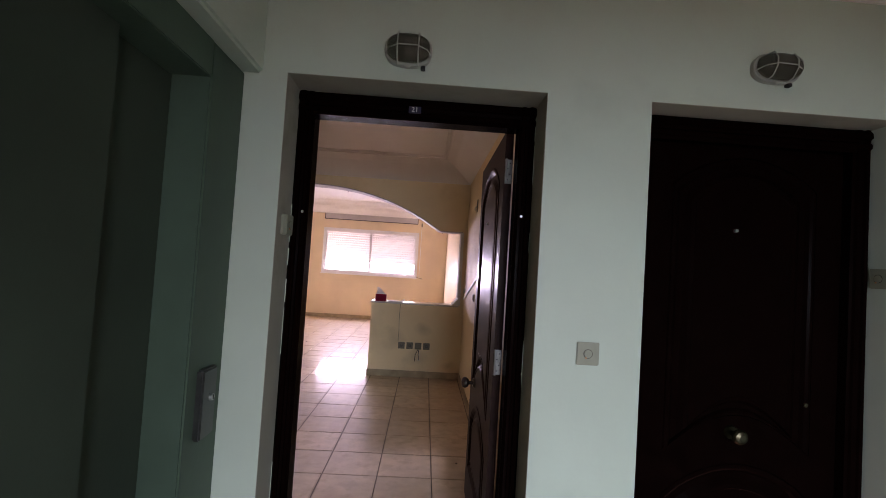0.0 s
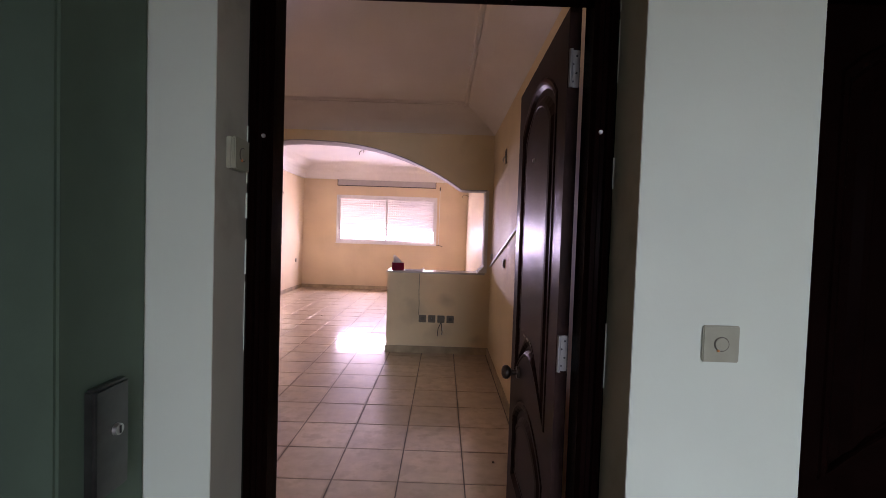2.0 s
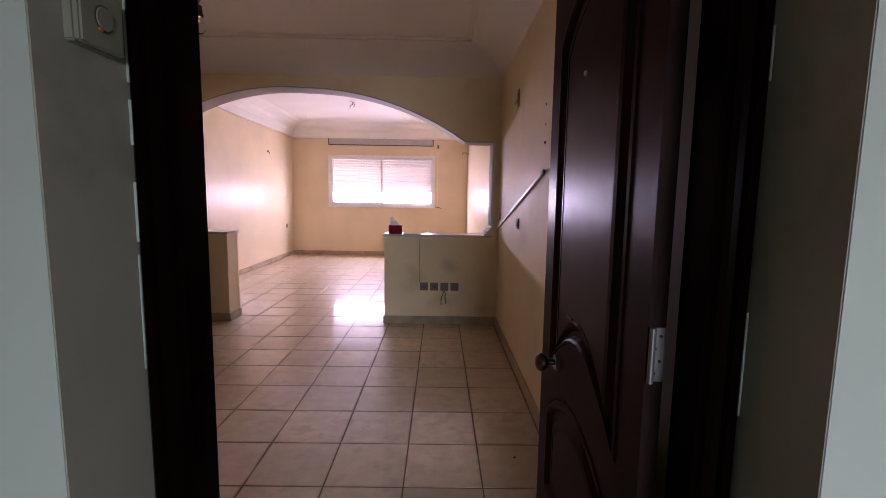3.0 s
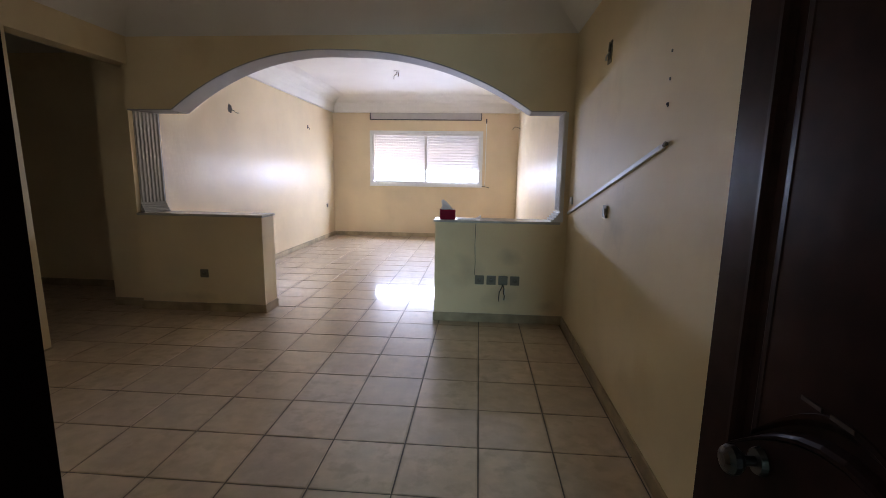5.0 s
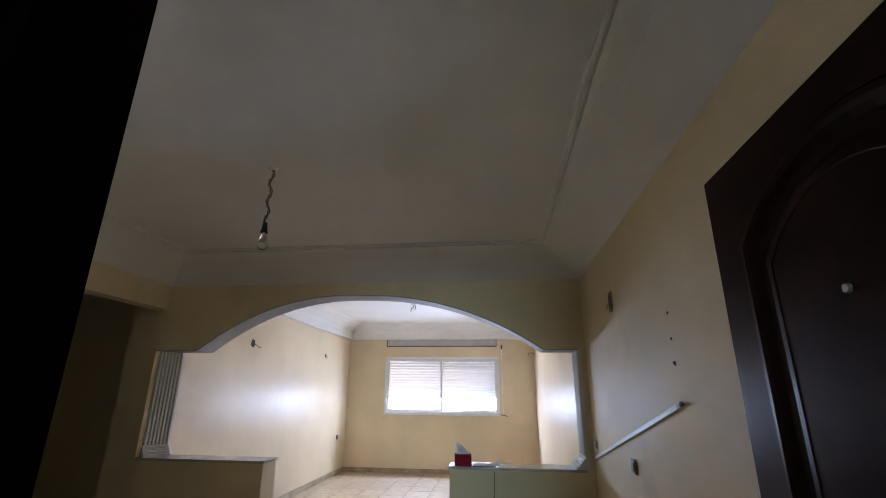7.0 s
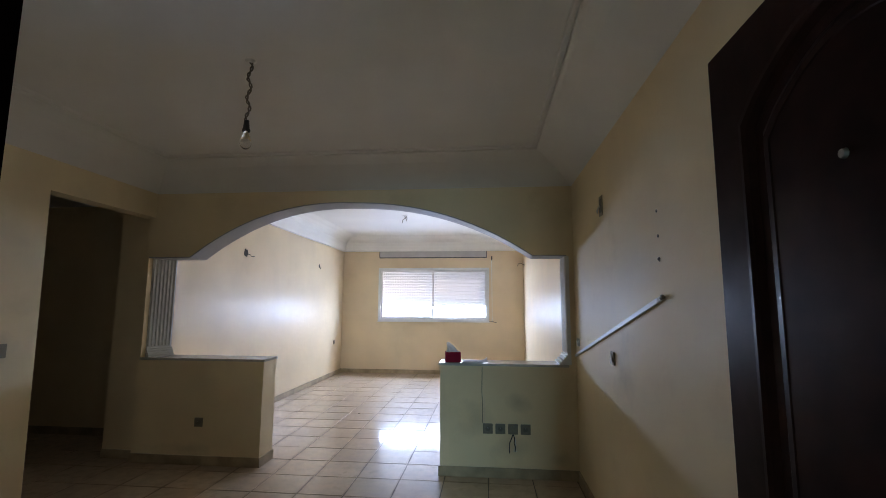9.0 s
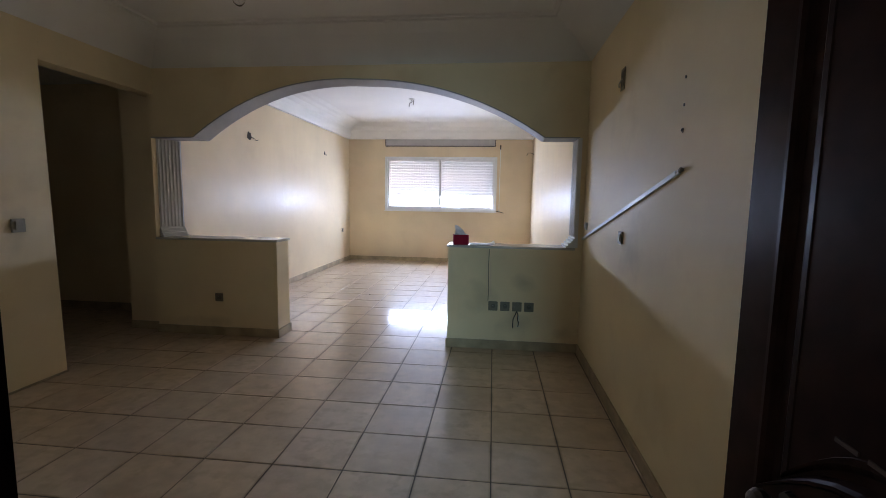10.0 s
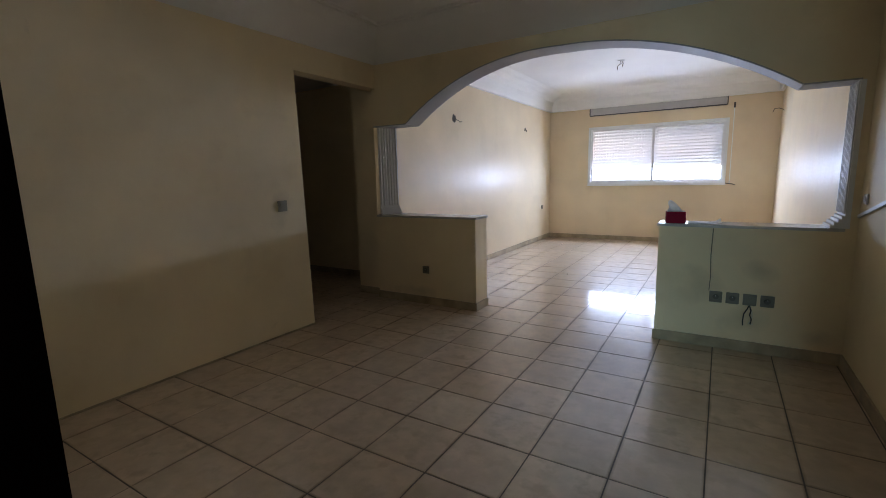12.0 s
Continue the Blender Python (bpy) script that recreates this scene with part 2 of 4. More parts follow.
# ---- mesh helpers ----
def mesh_object(name, bm, mat, parent=None, smooth=False):
    bmesh.ops.recalc_face_normals(bm, faces=bm.faces)
    me = bpy.data.meshes.new(name)
    bm.to_mesh(me)
    bm.free()
    me.materials.append(mat)
    if smooth:
        for p in me.polygons:
            p.use_smooth = True
    ob = new(name, me)
    if parent:
        ob.parent = parent
    return ob


def part(name, bm, mat, parent, label="", smooth=False):
    ob = mesh_object(name, bm, mat, parent, smooth)
    if label:
        ob["label"] = label
    return ob


def thing(name, x, y, z, label, category, group="", rx=0, ry=0, rz=0):
    ob = new(name)
    ob.empty_display_size = 0.05
    ob.matrix_world = pose(x, y, z, rx, ry, rz)
    return tagged(ob, label, category, group, "thing")


def add_box(bm, x0, x1, y0, y1, z0, z1, bevel=0.0):
    made = bmesh.ops.create_cube(bm, size=1)["verts"]
    for v in made:
        v.co = Vector(((x0 + x1) / 2 + v.co.x * (x1 - x0), (y0 + y1) / 2 + v.co.y * (y1 - y0), (z0 + z1) / 2 + v.co.z * (z1 - z0)))
    if bevel:
        edges = list({e for v in made for e in v.link_edges})
        bmesh.ops.bevel(bm, geom=edges, offset=bevel, segments=2, affect="EDGES", clamp_overlap=True)
    return bm


def box_bm(*a, bevel=0.0):
    return add_box(bmesh.new(), *a, bevel=bevel)


def add_cyl(bm, r0, r1, depth, m, segments=24):
    made = bmesh.ops.create_cone(bm, cap_ends=True, segments=segments, radius1=r0, radius2=r1, depth=depth)["verts"]
    bmesh.ops.transform(bm, matrix=m, verts=made)
    return bm


def cyl_bm(r0, r1, depth, m, segments=24):
    return add_cyl(bmesh.new(), r0, r1, depth, m, segments)


def add_prism(bm, outline, y0, y1, axis="y"):
    """A solid from an outline of (a, z) pairs drawn in the x-z plane (axis y) or the y-z plane (axis x)."""
    def co(a, z, d):
        return (a, d, z) if axis == "y" else (d, a, z)
    front = [bm.verts.new(co(a, z, y0)) for a, z in outline]
    back = [bm.verts.new(co(a, z, y1)) for a, z in outline]
    bm.faces.new(front)
    bm.faces.new(back[::-1])
    for i in range(len(outline)):
        j = (i + 1) % len(outline)
        bm.faces.new((front[i], front[j], back[j], back[i]))
    return bm


def prism_bm(outline, y0, y1, axis="y"):
    return add_prism(bmesh.new(), outline, y0, y1, axis)


def add_tube(bm, points, r, segments=8):
    """A round wire through the points."""
    pts = [Vector(p) for p in points]
    rings = []
    for i, p in enumerate(pts):
        way = (pts[min(i + 1, len(pts) - 1)] - pts[max(i - 1, 0)]).normalized()
        side = way.orthogonal().normalized()
        other = way.cross(side)
        rings.append([bm.verts.new(p + r * (math.cos(a) * side + math.sin(a) * other)) for a in (2 * math.pi * k / segments for k in range(segments))])
    for a, b in zip(rings, rings[1:]):
        best = min(range(segments), key=lambda s: sum((a[k].co - b[(k + s) % segments].co).length for k in range(segments)))
        for k in range(segments):
            bm.faces.new((a[k], a[(k + 1) % segments], b[(k + 1 + best) % segments], b[(k + best) % segments]))
    bm.faces.new(rings[0])
    bm.faces.new(rings[-1][::-1])
    return bm


def add_loft(bm, rings):
    """A closed skin over rings of equal length, capped at both ends."""
    vs = [[bm.verts.new(p) for p in ring] for ring in rings]
    n = len(vs[0])
    for a, b in zip(vs, vs[1:]):
        for k in range(n):
            bm.faces.new((a[k], a[(k + 1) % n], b[(k + 1) % n], b[k]))
    bm.faces.new(vs[0])
    bm.faces.new(vs[-1][::-1])
    return bm


def add_ball(bm, r, m, u=16, v=10):
    made = bmesh.ops.create_uvsphere(bm, u_segments=u, v_segments=v, radius=r)["verts"]
    bmesh.ops.transform(bm, matrix=m, verts=made)
    return bm


def structure(name, bm, mat, parent=None, label=""):
    return tagged(mesh_object(name, bm, mat, parent), label, "", "", "structure")


def cornice_bm(profile, x0, x1, y0, y1):
    """A moulding round the inside of a room: profile of (distance from the wall, height)."""
    bm = bmesh.new()
    rings = [[bm.verts.new(p) for p in ((x0 + d, y0 + d, z), (x1 - d, y0 + d, z), (x1 - d, y1 - d, z), (x0 + d, y1 - d, z))] for d, z in profile]
    for a, b in zip(rings, rings[1:]):
        for k in range(4):
            bm.faces.new((a[k], a[(k + 1) % 4], b[(k + 1) % 4], b[k]))
    return bm


# ---- plan, in metres ----
XL, XR = -3.352, 0.590          # hall side walls
XS = -3.285                     # salon side wall
XA = -3.412                     # outer end of the arch wall
YD0, YD1 = 1.90, 2.157          # wall between landing and hall
YA0, YA1 = 5.948, 6.19          # arch wall
YF = 11.5                       # window wall
ZH, ZS, ZL = 2.755, 2.88, 2.76  # ceilings of hall, salon, landing
REC = (-0.502, 0.507, 2.133)    # recess of the entrance door
REC2 = (0.923, 1.955, 2.130)    # recess of the neighbour's door
LEDGE = 0.915

# ---- walls ----
structure("wall_entrance", prism_bm([(-0.9, 0), (REC[0], 0), (REC[0], REC[2]), (REC[1], REC[2]), (REC[1], 0), (REC2[0], 0), (REC2[0], REC2[2]),
          (REC2[1], REC2[2]), (REC2[1], 0), (2.75, 0), (2.75, 2.9), (-0.9, 2.9)], YD0, YD1), M_LAND)
# thin skins over the reveals, coloured darker to carry the recess shade
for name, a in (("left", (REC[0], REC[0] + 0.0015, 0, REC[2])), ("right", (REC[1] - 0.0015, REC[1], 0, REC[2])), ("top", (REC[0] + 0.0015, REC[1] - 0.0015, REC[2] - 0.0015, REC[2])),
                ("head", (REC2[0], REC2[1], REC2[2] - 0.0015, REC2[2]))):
    structure("trim_reveal_" + name, box_bm(a[0], a[1], YD0 + 0.002, 2.10, a[2], a[3]), M_REVEAL, label="beige paint in the door recess, darkened for its shade")
structure("wall_hall_front", prism_bm([(XL - 0.15, 0), (-0.9, 0), (-0.9, 2.9), (XL - 0.15, 2.9)], YD0 + 0.1, YD1), M_HALL)
skin = bmesh.new()
add_prism(skin, [(-0.9, 0), (REC[0], 0), (REC[0], REC[2]), (REC[1], REC[2]), (REC[1], 0), (XR, 0), (XR, ZH), (-0.9, ZH)], YD1, YD1 + 0.004)
structure("wall_hall_front_paint", skin, M_HALL)
structure("wall_right", box_bm(XR, XR + 0.2, YD1, YA0 + 0.1, 0, 3.0), M_HALL)
structure("wall_salon_right", box_bm(XR, XR + 0.2, YA0 + 0.1, YF + 0.25, 0, 3.0), M_DULL)
structure("wall_left", prism_bm([(YD1, 0), (4.918, 0), (4.880, 2.262), (6.03, 2.262), (6.03, 2.9), (YD1, 2.9)], XL - 0.15, XL - 0.0015, "x"), M_HALL)
structure("wall_salon_left", box_bm(XS - 0.4, XS, YA1, YF + 0.25, 0, 3.0), M_WALL)
WX0, WX1, WZ0, WZ1 = -2.495, -0.125, 1.090, 2.215
wall = bmesh.new()
for a in ((XS - 0.4, WX0, 0, 3.0), (WX1, XR + 0.2, 0, 3.0), (WX0, WX1, 0, WZ0), (WX0, WX1, WZ1, 3.0)):
    add_box(wall, a[0], a[1], YF, YF + 0.25, a[2], a[3])
structure("wall_window", wall, M_WALL)

ARC = []
cx, z_spring, half, rise = -1.368, 1.878, 1.606, 0.500
R = (half * half + rise * rise) / (2 * rise)
a0 = math.asin(half / R)
for k in range(41):
    a = -a0 + 2 * a0 * k / 40
    haunch = 0.034 * math.sin(math.pi * k / 20) if k < 20 else 0.0  # fuller on its left shoulder
    ARC.append((cx + R * math.sin(a), z_spring + rise - R + R * math.cos(a) + haunch))
OL, OR = -3.393, 0.528
HL, HR = -2.185, -0.574
outline = [(XA, 0), (HL, 0), (HL, LEDGE), (OL, LEDGE), (OL, z_spring)] + ARC + [(OR, z_spring), (OR, LEDGE), (HR, LEDGE), (HR, 0), (XR, 0), (XR, 3.0), (XA, 3.0)]
arch_wall = structure("wall_arch", prism_bm(outline, YA0, YA1), M_HALL)
structure("wall_pier", box_bm(-3.77, XA, 6.03, YA1 - 0.002, 0, 3.0), M_HALL)

# white lining of the arch, its shade put into the colour, and the jambs
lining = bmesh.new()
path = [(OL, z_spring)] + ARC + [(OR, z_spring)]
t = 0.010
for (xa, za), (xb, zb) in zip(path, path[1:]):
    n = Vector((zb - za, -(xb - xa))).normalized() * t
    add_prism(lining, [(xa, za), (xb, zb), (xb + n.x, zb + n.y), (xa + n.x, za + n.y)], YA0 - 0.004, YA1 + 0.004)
tagged(mesh_object("trim_arch_lining", lining, M_LINING), "white painted lining, greyed for the shade under the arch", "", "", "structure")
for side, s, xa, ya, xb in (("left", 1, OL, YA0 + 0.058, XS + 0.006), ("right", -1, OR, YA0 - 0.004, OR)):
    jamb = bmesh.new()
    a, b = Vector((xa, ya, 0)), Vector((xb, YA1 + 0.004, 0))
    out = Vector((b.y - a.y, a.x - b.x, 0)).normalized() * s
    low, high = LEDGE + 0.0215, z_spring - t
    deep = [a - 0.02 * out, b - 0.02 * out, b + 0.008 * out, a + 0.008 * out]
    add_loft(jamb, [[(p.x, p.y, z) for p in deep] for z in (low, high)])
    count = 7
    for k in range(count):
        p = a.lerp(b, (k + 0.5) / count) + 0.008 * out
        add_cyl(jamb, 0.0105, 0.0105, high - low - 0.10, pose(p.x, p.y, (low + high) / 2 + 0.046), 10)
    # stepped foot
    for h, d in ((0.0, 0.080), (0.020, 0.060), (0.040, 0.040), (0.060, 0.024)):
        over = (b - a).normalized() * 0.003
        step = [a - 0.02 * out - over, b - 0.02 * out + over, b + d * out + over, a + d * out - over]
        add_loft(jamb, [[(p.x, p.y, z) for p in step] for z in (low + h, low + h + 0.0197)])
    tagged(mesh_object("trim_jamb_" + side, jamb, M_WHITE), "white fluted jamb of the arched opening", "", "", "structure")
tagged(mesh_object("trim_ledge_left", box_bm(OL, HL + 0.014, YA0 - 0.014, YA1 + 0.014, LEDGE, LEDGE + 0.021, bevel=0.004), M_MARBLE), "grey marble ledge on the low wall", "", "", "structure")
tagged(mesh_object("trim_ledge_right", box_bm(HR - 0.014, OR, YA0 - 0.014, YA1 + 0.014, LEDGE, LEDGE + 0.021, bevel=0.004), M_MARBLE), "grey marble ledge on the low wall", "", "", "structure")

# dark side passage
for k, a in enumerate(((-6.0, -3.77, 6.68, 6.80), (-6.0, -5.85, 3.4, 6.68), (-5.85, XL - 0.15, 3.4, 3.55), (-3.77, XS - 0.4, YA1, 6.68))):
    structure("wall_passage_%d" % (k + 1), box_bm(*a, 0, 2.9), M_HALL)

# ---- landing ----
land = bmesh.new()
add_box(land, 2.6, 2.75, -1.95, YD0, 0, 2.9)
add_box(land, -0.9, 0.3, -1.95, -1.75, 0, 2.9)
add_box(land, 1.7, 2.6, -1.95, -1.75, 0, 2.9)
add_box(land, 0.3, 1.7, -1.95, -1.75, 0, 0.4)
add_box(land, 0.3, 1.7, -1.95, -1.75, 1.6, 2.9)
add_box(land, -1.0, -0.70, -1.75, 0.45, 0, 2.9)
structure("wall_landing", land, M_LAND)
structure("wall_behind_door", box_bm(REC2[0] - 0.05, REC2[1] + 0.05, YD1, YD1 + 0.1, 0, 2.3), M_LAND)
structure("wall_lift_beam", box_bm(-0.95, -0.590, 0.40, YD0, 2.118, 2.9, bevel=0.012), M_LAND)
structure("wall_lift_back", box_bm(-1.05, -0.95, 0.40, YD0, 0, 2.9), M_LAND)

# ---- ceilings and mouldings ----
structure("ceiling_hall", box_bm(XL - 0.15, XR + 0.1, YD1, YA0, ZH, ZH + 0.12), M_CEIL)
structure("ceiling_salon", box_bm(XS - 0.2, XR + 0.1, YA1, YF, ZS, ZS + 0.12), M_CEIL)
structure("ceiling_landing", box_bm(-1.0, 2.75, -1.95, YD0, ZL, ZL + 0.12), M_CEIL)
structure("ceiling_passage", box_bm(-5.9, XL - 0.15, 3.5, 6.7, 2.55, 2.7), M_CEIL)
structure("trim_cornice_hall", cornice_bm([(0, 2.494), (0.004, 2.497), (0.05, 2.532), (0.13, 2.598), (0.23, 2.672), (0.31, 2.716), (0.334, 2.724), (0.336, 2.748), (0.347, 2.748), (0.349, 2.733), (0.366, 2.736), (0.370, ZH - 0.002), (0.374, ZH)],
          XL, XR, YD1 + 0.004, YA0), M_CEIL)
structure("trim_cornice_salon", cornice_bm([(0, 2.572), (0.045, 2.572), (0.050, 2.580), (0.050, 2.62), (0.060, 2.69), (0.085, 2.755), (0.15, 2.808), (0.23, 2.840), (0.29, 2.855), (0.33, 2.872), (0.35, ZS)],
          XS, XR, YA1, YF), M_CEIL)
structure("trim_cornice_landing", cornice_bm([(0, 2.60), (0.012, 2.60), (0.016, 2.62), (0.035, 2.63), (0.05, 2.67), (0.09, 2.71), (0.11, 2.715), (0.112, 2.735), (0.14, 2.74), (0.15, ZL)],
          -0.590, 2.6, -1.75, YD0), M_CEIL)

# ---- baseboards ----
bb = bmesh.new()
H, D = 0.082, 0.011
for a in ((XR - D, XR, YD1 + 0.02, YA0), (XR - D, XR, YA1, YF), (XS, XS + D, YA1, YF), (XS, XR, YF - D, YF), (XA - D, HL, YA0 - D, YA0), (-3.77, XA - D, 6.03 - D, 6.03), (HL, HL + D, YA0 - D, YA1 + D), (-3.2, HL, YA1, YA1 + D), (HR, XR - D, YA0 - D, YA0), (HR - D, HR, YA0 - D, YA1 + D), (HR, XR - D, YA1, YA1 + D),
          (-5.85, -3.77, 6.68 - D, 6.68), (XL, REC[0], YD1 + 0.004, YD1 + 0.004 + D)):
    add_box(bb, a[0], a[1], a[2], a[3], 0.001, H)
add_box(bb, XL, XL + 0.006, YD1, 4.918, 0.001, 0.014)
add_box(bb, XL - 0.15, XL + 0.006, 4.918, 4.924, 0.001, 0.014)
structure("baseboard", bb, M_BASE)

# ---- ground outside ----
structure("ground", box_bm(-1500, 1500, -1500, 1500, -9.4, -9.2), M_GROUND)


# ---- window with roller shutter ----
def build_window():
    w = tagged(new("window_1"), "white aluminium two-pane sliding window", "window", "", "structure")
    w.location = ((WX0 + WX1) / 2, YF, WZ0)
    inv = Matrix.Translation(-Vector(w.location))

    def p(name, bm, mat, parent=w, label=""):
        if parent is w:
            bmesh.ops.transform(bm, matrix=inv, verts=bm.verts)
        return part(name, bm, mat, parent, label)
    fr = bmesh.new()
    y0, y1, f = YF - 0.012, YF + 0.10, 0.052
    for a in ((WX0, WX1, WZ0, WZ0 + f), (WX0, WX1, WZ1 - f, WZ1), (WX0, WX0 + f, WZ0 + f, WZ1 - f), (WX1 - f, WX1, WZ0 + f, WZ1 - f)):
        add_box(fr, a[0], a[1], y0, y1, a[2], a[3], bevel=0.004)
    p("window_frame", fr, M_ALU)
    xm = -1.318
    for xa, xb, ya in ((WX0 + f, xm + 0.025, YF + 0.02), (xm - 0.025, WX1 - f, YF + 0.055)):
        s = bmesh.new()
        za, zb, g = WZ0 + f, WZ1 - f, 0.034
        for a in ((xa, xb, za, za + g), (xa, xb, zb - g, zb), (xa, xa + g, za + g, zb - g), (xb - g, xb, za + g, zb - g)):
            add_box(s, a[0], a[1], ya, ya + 0.03, a[2], a[3], bevel=0.003)
        p("sash", s, M_ALU)
        pane = p("pane", box_bm(xa + g - 0.004, xb - g + 0.004, ya + 0.012, ya + 0.017, za + g - 0.004, zb - g + 0.004), M_GLASS)
        pane.visible_shadow = False
    p("window_sill", box_bm(WX0 - 0.01, WX1 + 0.01, YF - 0.028, YF, WZ0 - 0.02, WZ0 - 0.001, bevel=0.004), M_ALU)


build_window()


def build_shutter():
    s = thing("roller_shutter", -1.29, YF + 0.16, 1.455, "white perforated roller shutter lowered over two thirds of the window", "shutter")
    pitch, x0, x1 = 0.0570, WX0 + 0.01, WX1 - 0.01
    rng = random.Random(4)
    br = bmesh.new()
    cx0 = s.location.x
    prof = [(-0.006, 0.0), (-0.009, 0.012), (-0.008, 0.028), (0.0, 0.0415), (0.004, 0.0415), (-0.004, 0.028), (-0.005, 0.012), (0.0, 0.0)]
    for k in range(14):
        z = k * pitch
        part("slat", add_loft(bmesh.new(), [[(xx - cx0, dy, z + dz) for dy, dz in prof] for xx in (x0, x1)]), M_PVC, s)
        # light slots between the slats, open where the slats hang apart
        xx = x0
        while xx < x1 - 0.03:
            u = (xx - x0) / (x1 - x0)
            left = u < 0.30 + 0.12 * math.sin(k * 0.9) or (u < 0.45 and rng.random() < 0.3)
            right = 0.50 < u < 0.60 + 0.05 * math.sin(k * 1.7) and k > 3
            w = 0.030 if k > 1 and (left or right) and rng.random() < 0.92 else 0.0535
            add_box(br, xx - cx0, xx + w - cx0, -0.001, 0.002, z + 0.0410, z + pitch + 0.001)
            xx += 0.053
    part("slat_joints", br, M_PVC, s)["kind"] = "stuff"
    part("bottom_bar", box_bm(x0 - s.location.x, x1 - s.location.x, -0.010, 0.008, -0.03, 0.0, bevel=0.003), M_ALU, s, "white aluminium end bar")


build_shutter()
b = thing("shutter_box", -1.325, YF, 2.437, "white shutter casing panel with painted shadow edges above the window", "shutter box")
part("panel", box_bm(-1.145, 1.145, -0.012, -0.001, 0.008, 0.138, bevel=0.002), M_CASING, b)
# dark strips below and at the ends draw the casing's shadow outline
part("edge", box_bm(-1.158, 1.158, -0.018, -0.001, -0.012, 0.0075), M_SHADE, b, "dark strip standing for the shadow edge")
part("end_shadow", box_bm(-1.163, -1.147, -0.018, -0.001, 0.0078, 0.138), M_SHADE, b)
part("end_shadow", box_bm(1.147, 1.163, -0.018, -0.001, 0.0078, 0.138), M_SHADE, b)
b = thing("shutter_strap", -0.065, YF, 1.06, "thin shutter strap hanging beside the window", "strap")
part("strap", box_bm(-0.007, 0.007, -0.006, -0.003, 0.06, 1.34), M_ALU, b)
part("guide", box_bm(-0.013, 0.013, -0.03, -0.001, 1.31, 1.40, bevel=0.004), M_KNOB, b, "dark strap guide")
part("cord_end", add_tube(bmesh.new(), [(-0.06, -0.02, 0.04), (0.0, -0.03, 0.03), (0.05, -0.035, 0.022), (0.09, -0.02, 0.005)], 0.007), M_RUBBER, b)
part("clip", box_bm(-0.011, 0.011, -0.026, -0.001, 0.03, 0.075, bevel=0.003), M_PLASTIC, b)


# ---- doors ----
def curve_panel(y0, y1, z0, z1, top, bottom, n=12):
    """Outline of a door panel whose top and bottom edges are bowed upward by the given heights."""
    pts = []
    for k in range(n + 1):
        u = k / n
        pts.append((y0 + (y1 - y0) * u, z0 + bottom * math.sin(math.pi * u)))
    for k in range(n + 1):
        u = 1 - k / n
        pts.append((y0 + (y1 - y0) * u, z1 + top * math.sin(math.pi * u) ** 0.8))
    return pts


def shrink(pts, d):
    ca = sum(p[0] for p in pts) / len(pts)
    cz = sum(p[1] for p in pts) / len(pts)
    wa = max(abs(p[0] - ca) for p in pts)
    wz = max(abs(p[1] - cz) for p in pts)
    return [(ca + (a - ca) * (1 - d / wa), cz + (z - cz) * (1 - d / wz)) for a, z in pts]


def panel_bm(pts, face, sign):
    """A raised and fielded panel on a leaf whose face lies at the local x given; sign is the way out."""
    bm = bmesh.new()
    steps = ((0.0, 0.0), (0.006, 0.008), (0.018, 0.009), (0.028, 0.004), (0.040, -0.009), (0.062, -0.011), (0.088, 0.004), (0.105, 0.006), (0.108, 0.004))
    rings = []
    for d, h in steps:
        rings.append([bm.verts.new((face + sign * h, a, z)) for a, z in shrink(pts, d)])
    n = len(rings[0])
    for r0, r1 in zip(rings, rings[1:]):
        for k in range(n):
            bm.faces.new((r0[k], r0[(k + 1) % n], r1[(k + 1) % n], r1[k]))
    bm.faces.new(rings[-1])
    return bm


def leaf_parts(door, width, height, wood):
    """A leaf with its hinge edge at local y = 0 and its outer face at local x = 0, facing -x."""
    y0, y1 = 0.115, width - 0.115
    up = curve_panel(y0, y1, 0.70, 1.84, 0.13, 0.16)
    low = curve_panel(y0, y1, 0.20, 0.52, 0.14, 0.0)
    # the leaf is a frame of stiles and rails with sunk fields behind the panels
    leaf = bmesh.new()
    add_box(leaf, 0.013, 0.036, 0.0, width, 0.0, height)
    outline = [(0.0, 0.0), (width, 0.0), (width, height), (0.0, height)]
    verts, edges = [], []
    for loop in (outline, up, low):
        vs = [leaf.verts.new((0.0, a, z)) for a, z in loop]
        edges += [leaf.edges.new((vs[k], vs[(k + 1) % len(vs)])) for k in range(len(vs))]
        verts.append(vs)
    bmesh.ops.triangle_fill(leaf, edges=edges, use_beauty=True, use_dissolve=False)
    for vs in verts:
        back = [leaf.verts.new((0.014, v.co.y, v.co.z)) for v in vs]
        for k in range(len(vs)):
            j = (k + 1) % len(vs)
            leaf.faces.new((vs[k], vs[j], back[j], back[k]))
    part("leaf", leaf, wood, door)
    part("panel", panel_bm(up, 0.004, -1), wood, door)
    part("panel", panel_bm(low, 0.004, -1), wood, door)


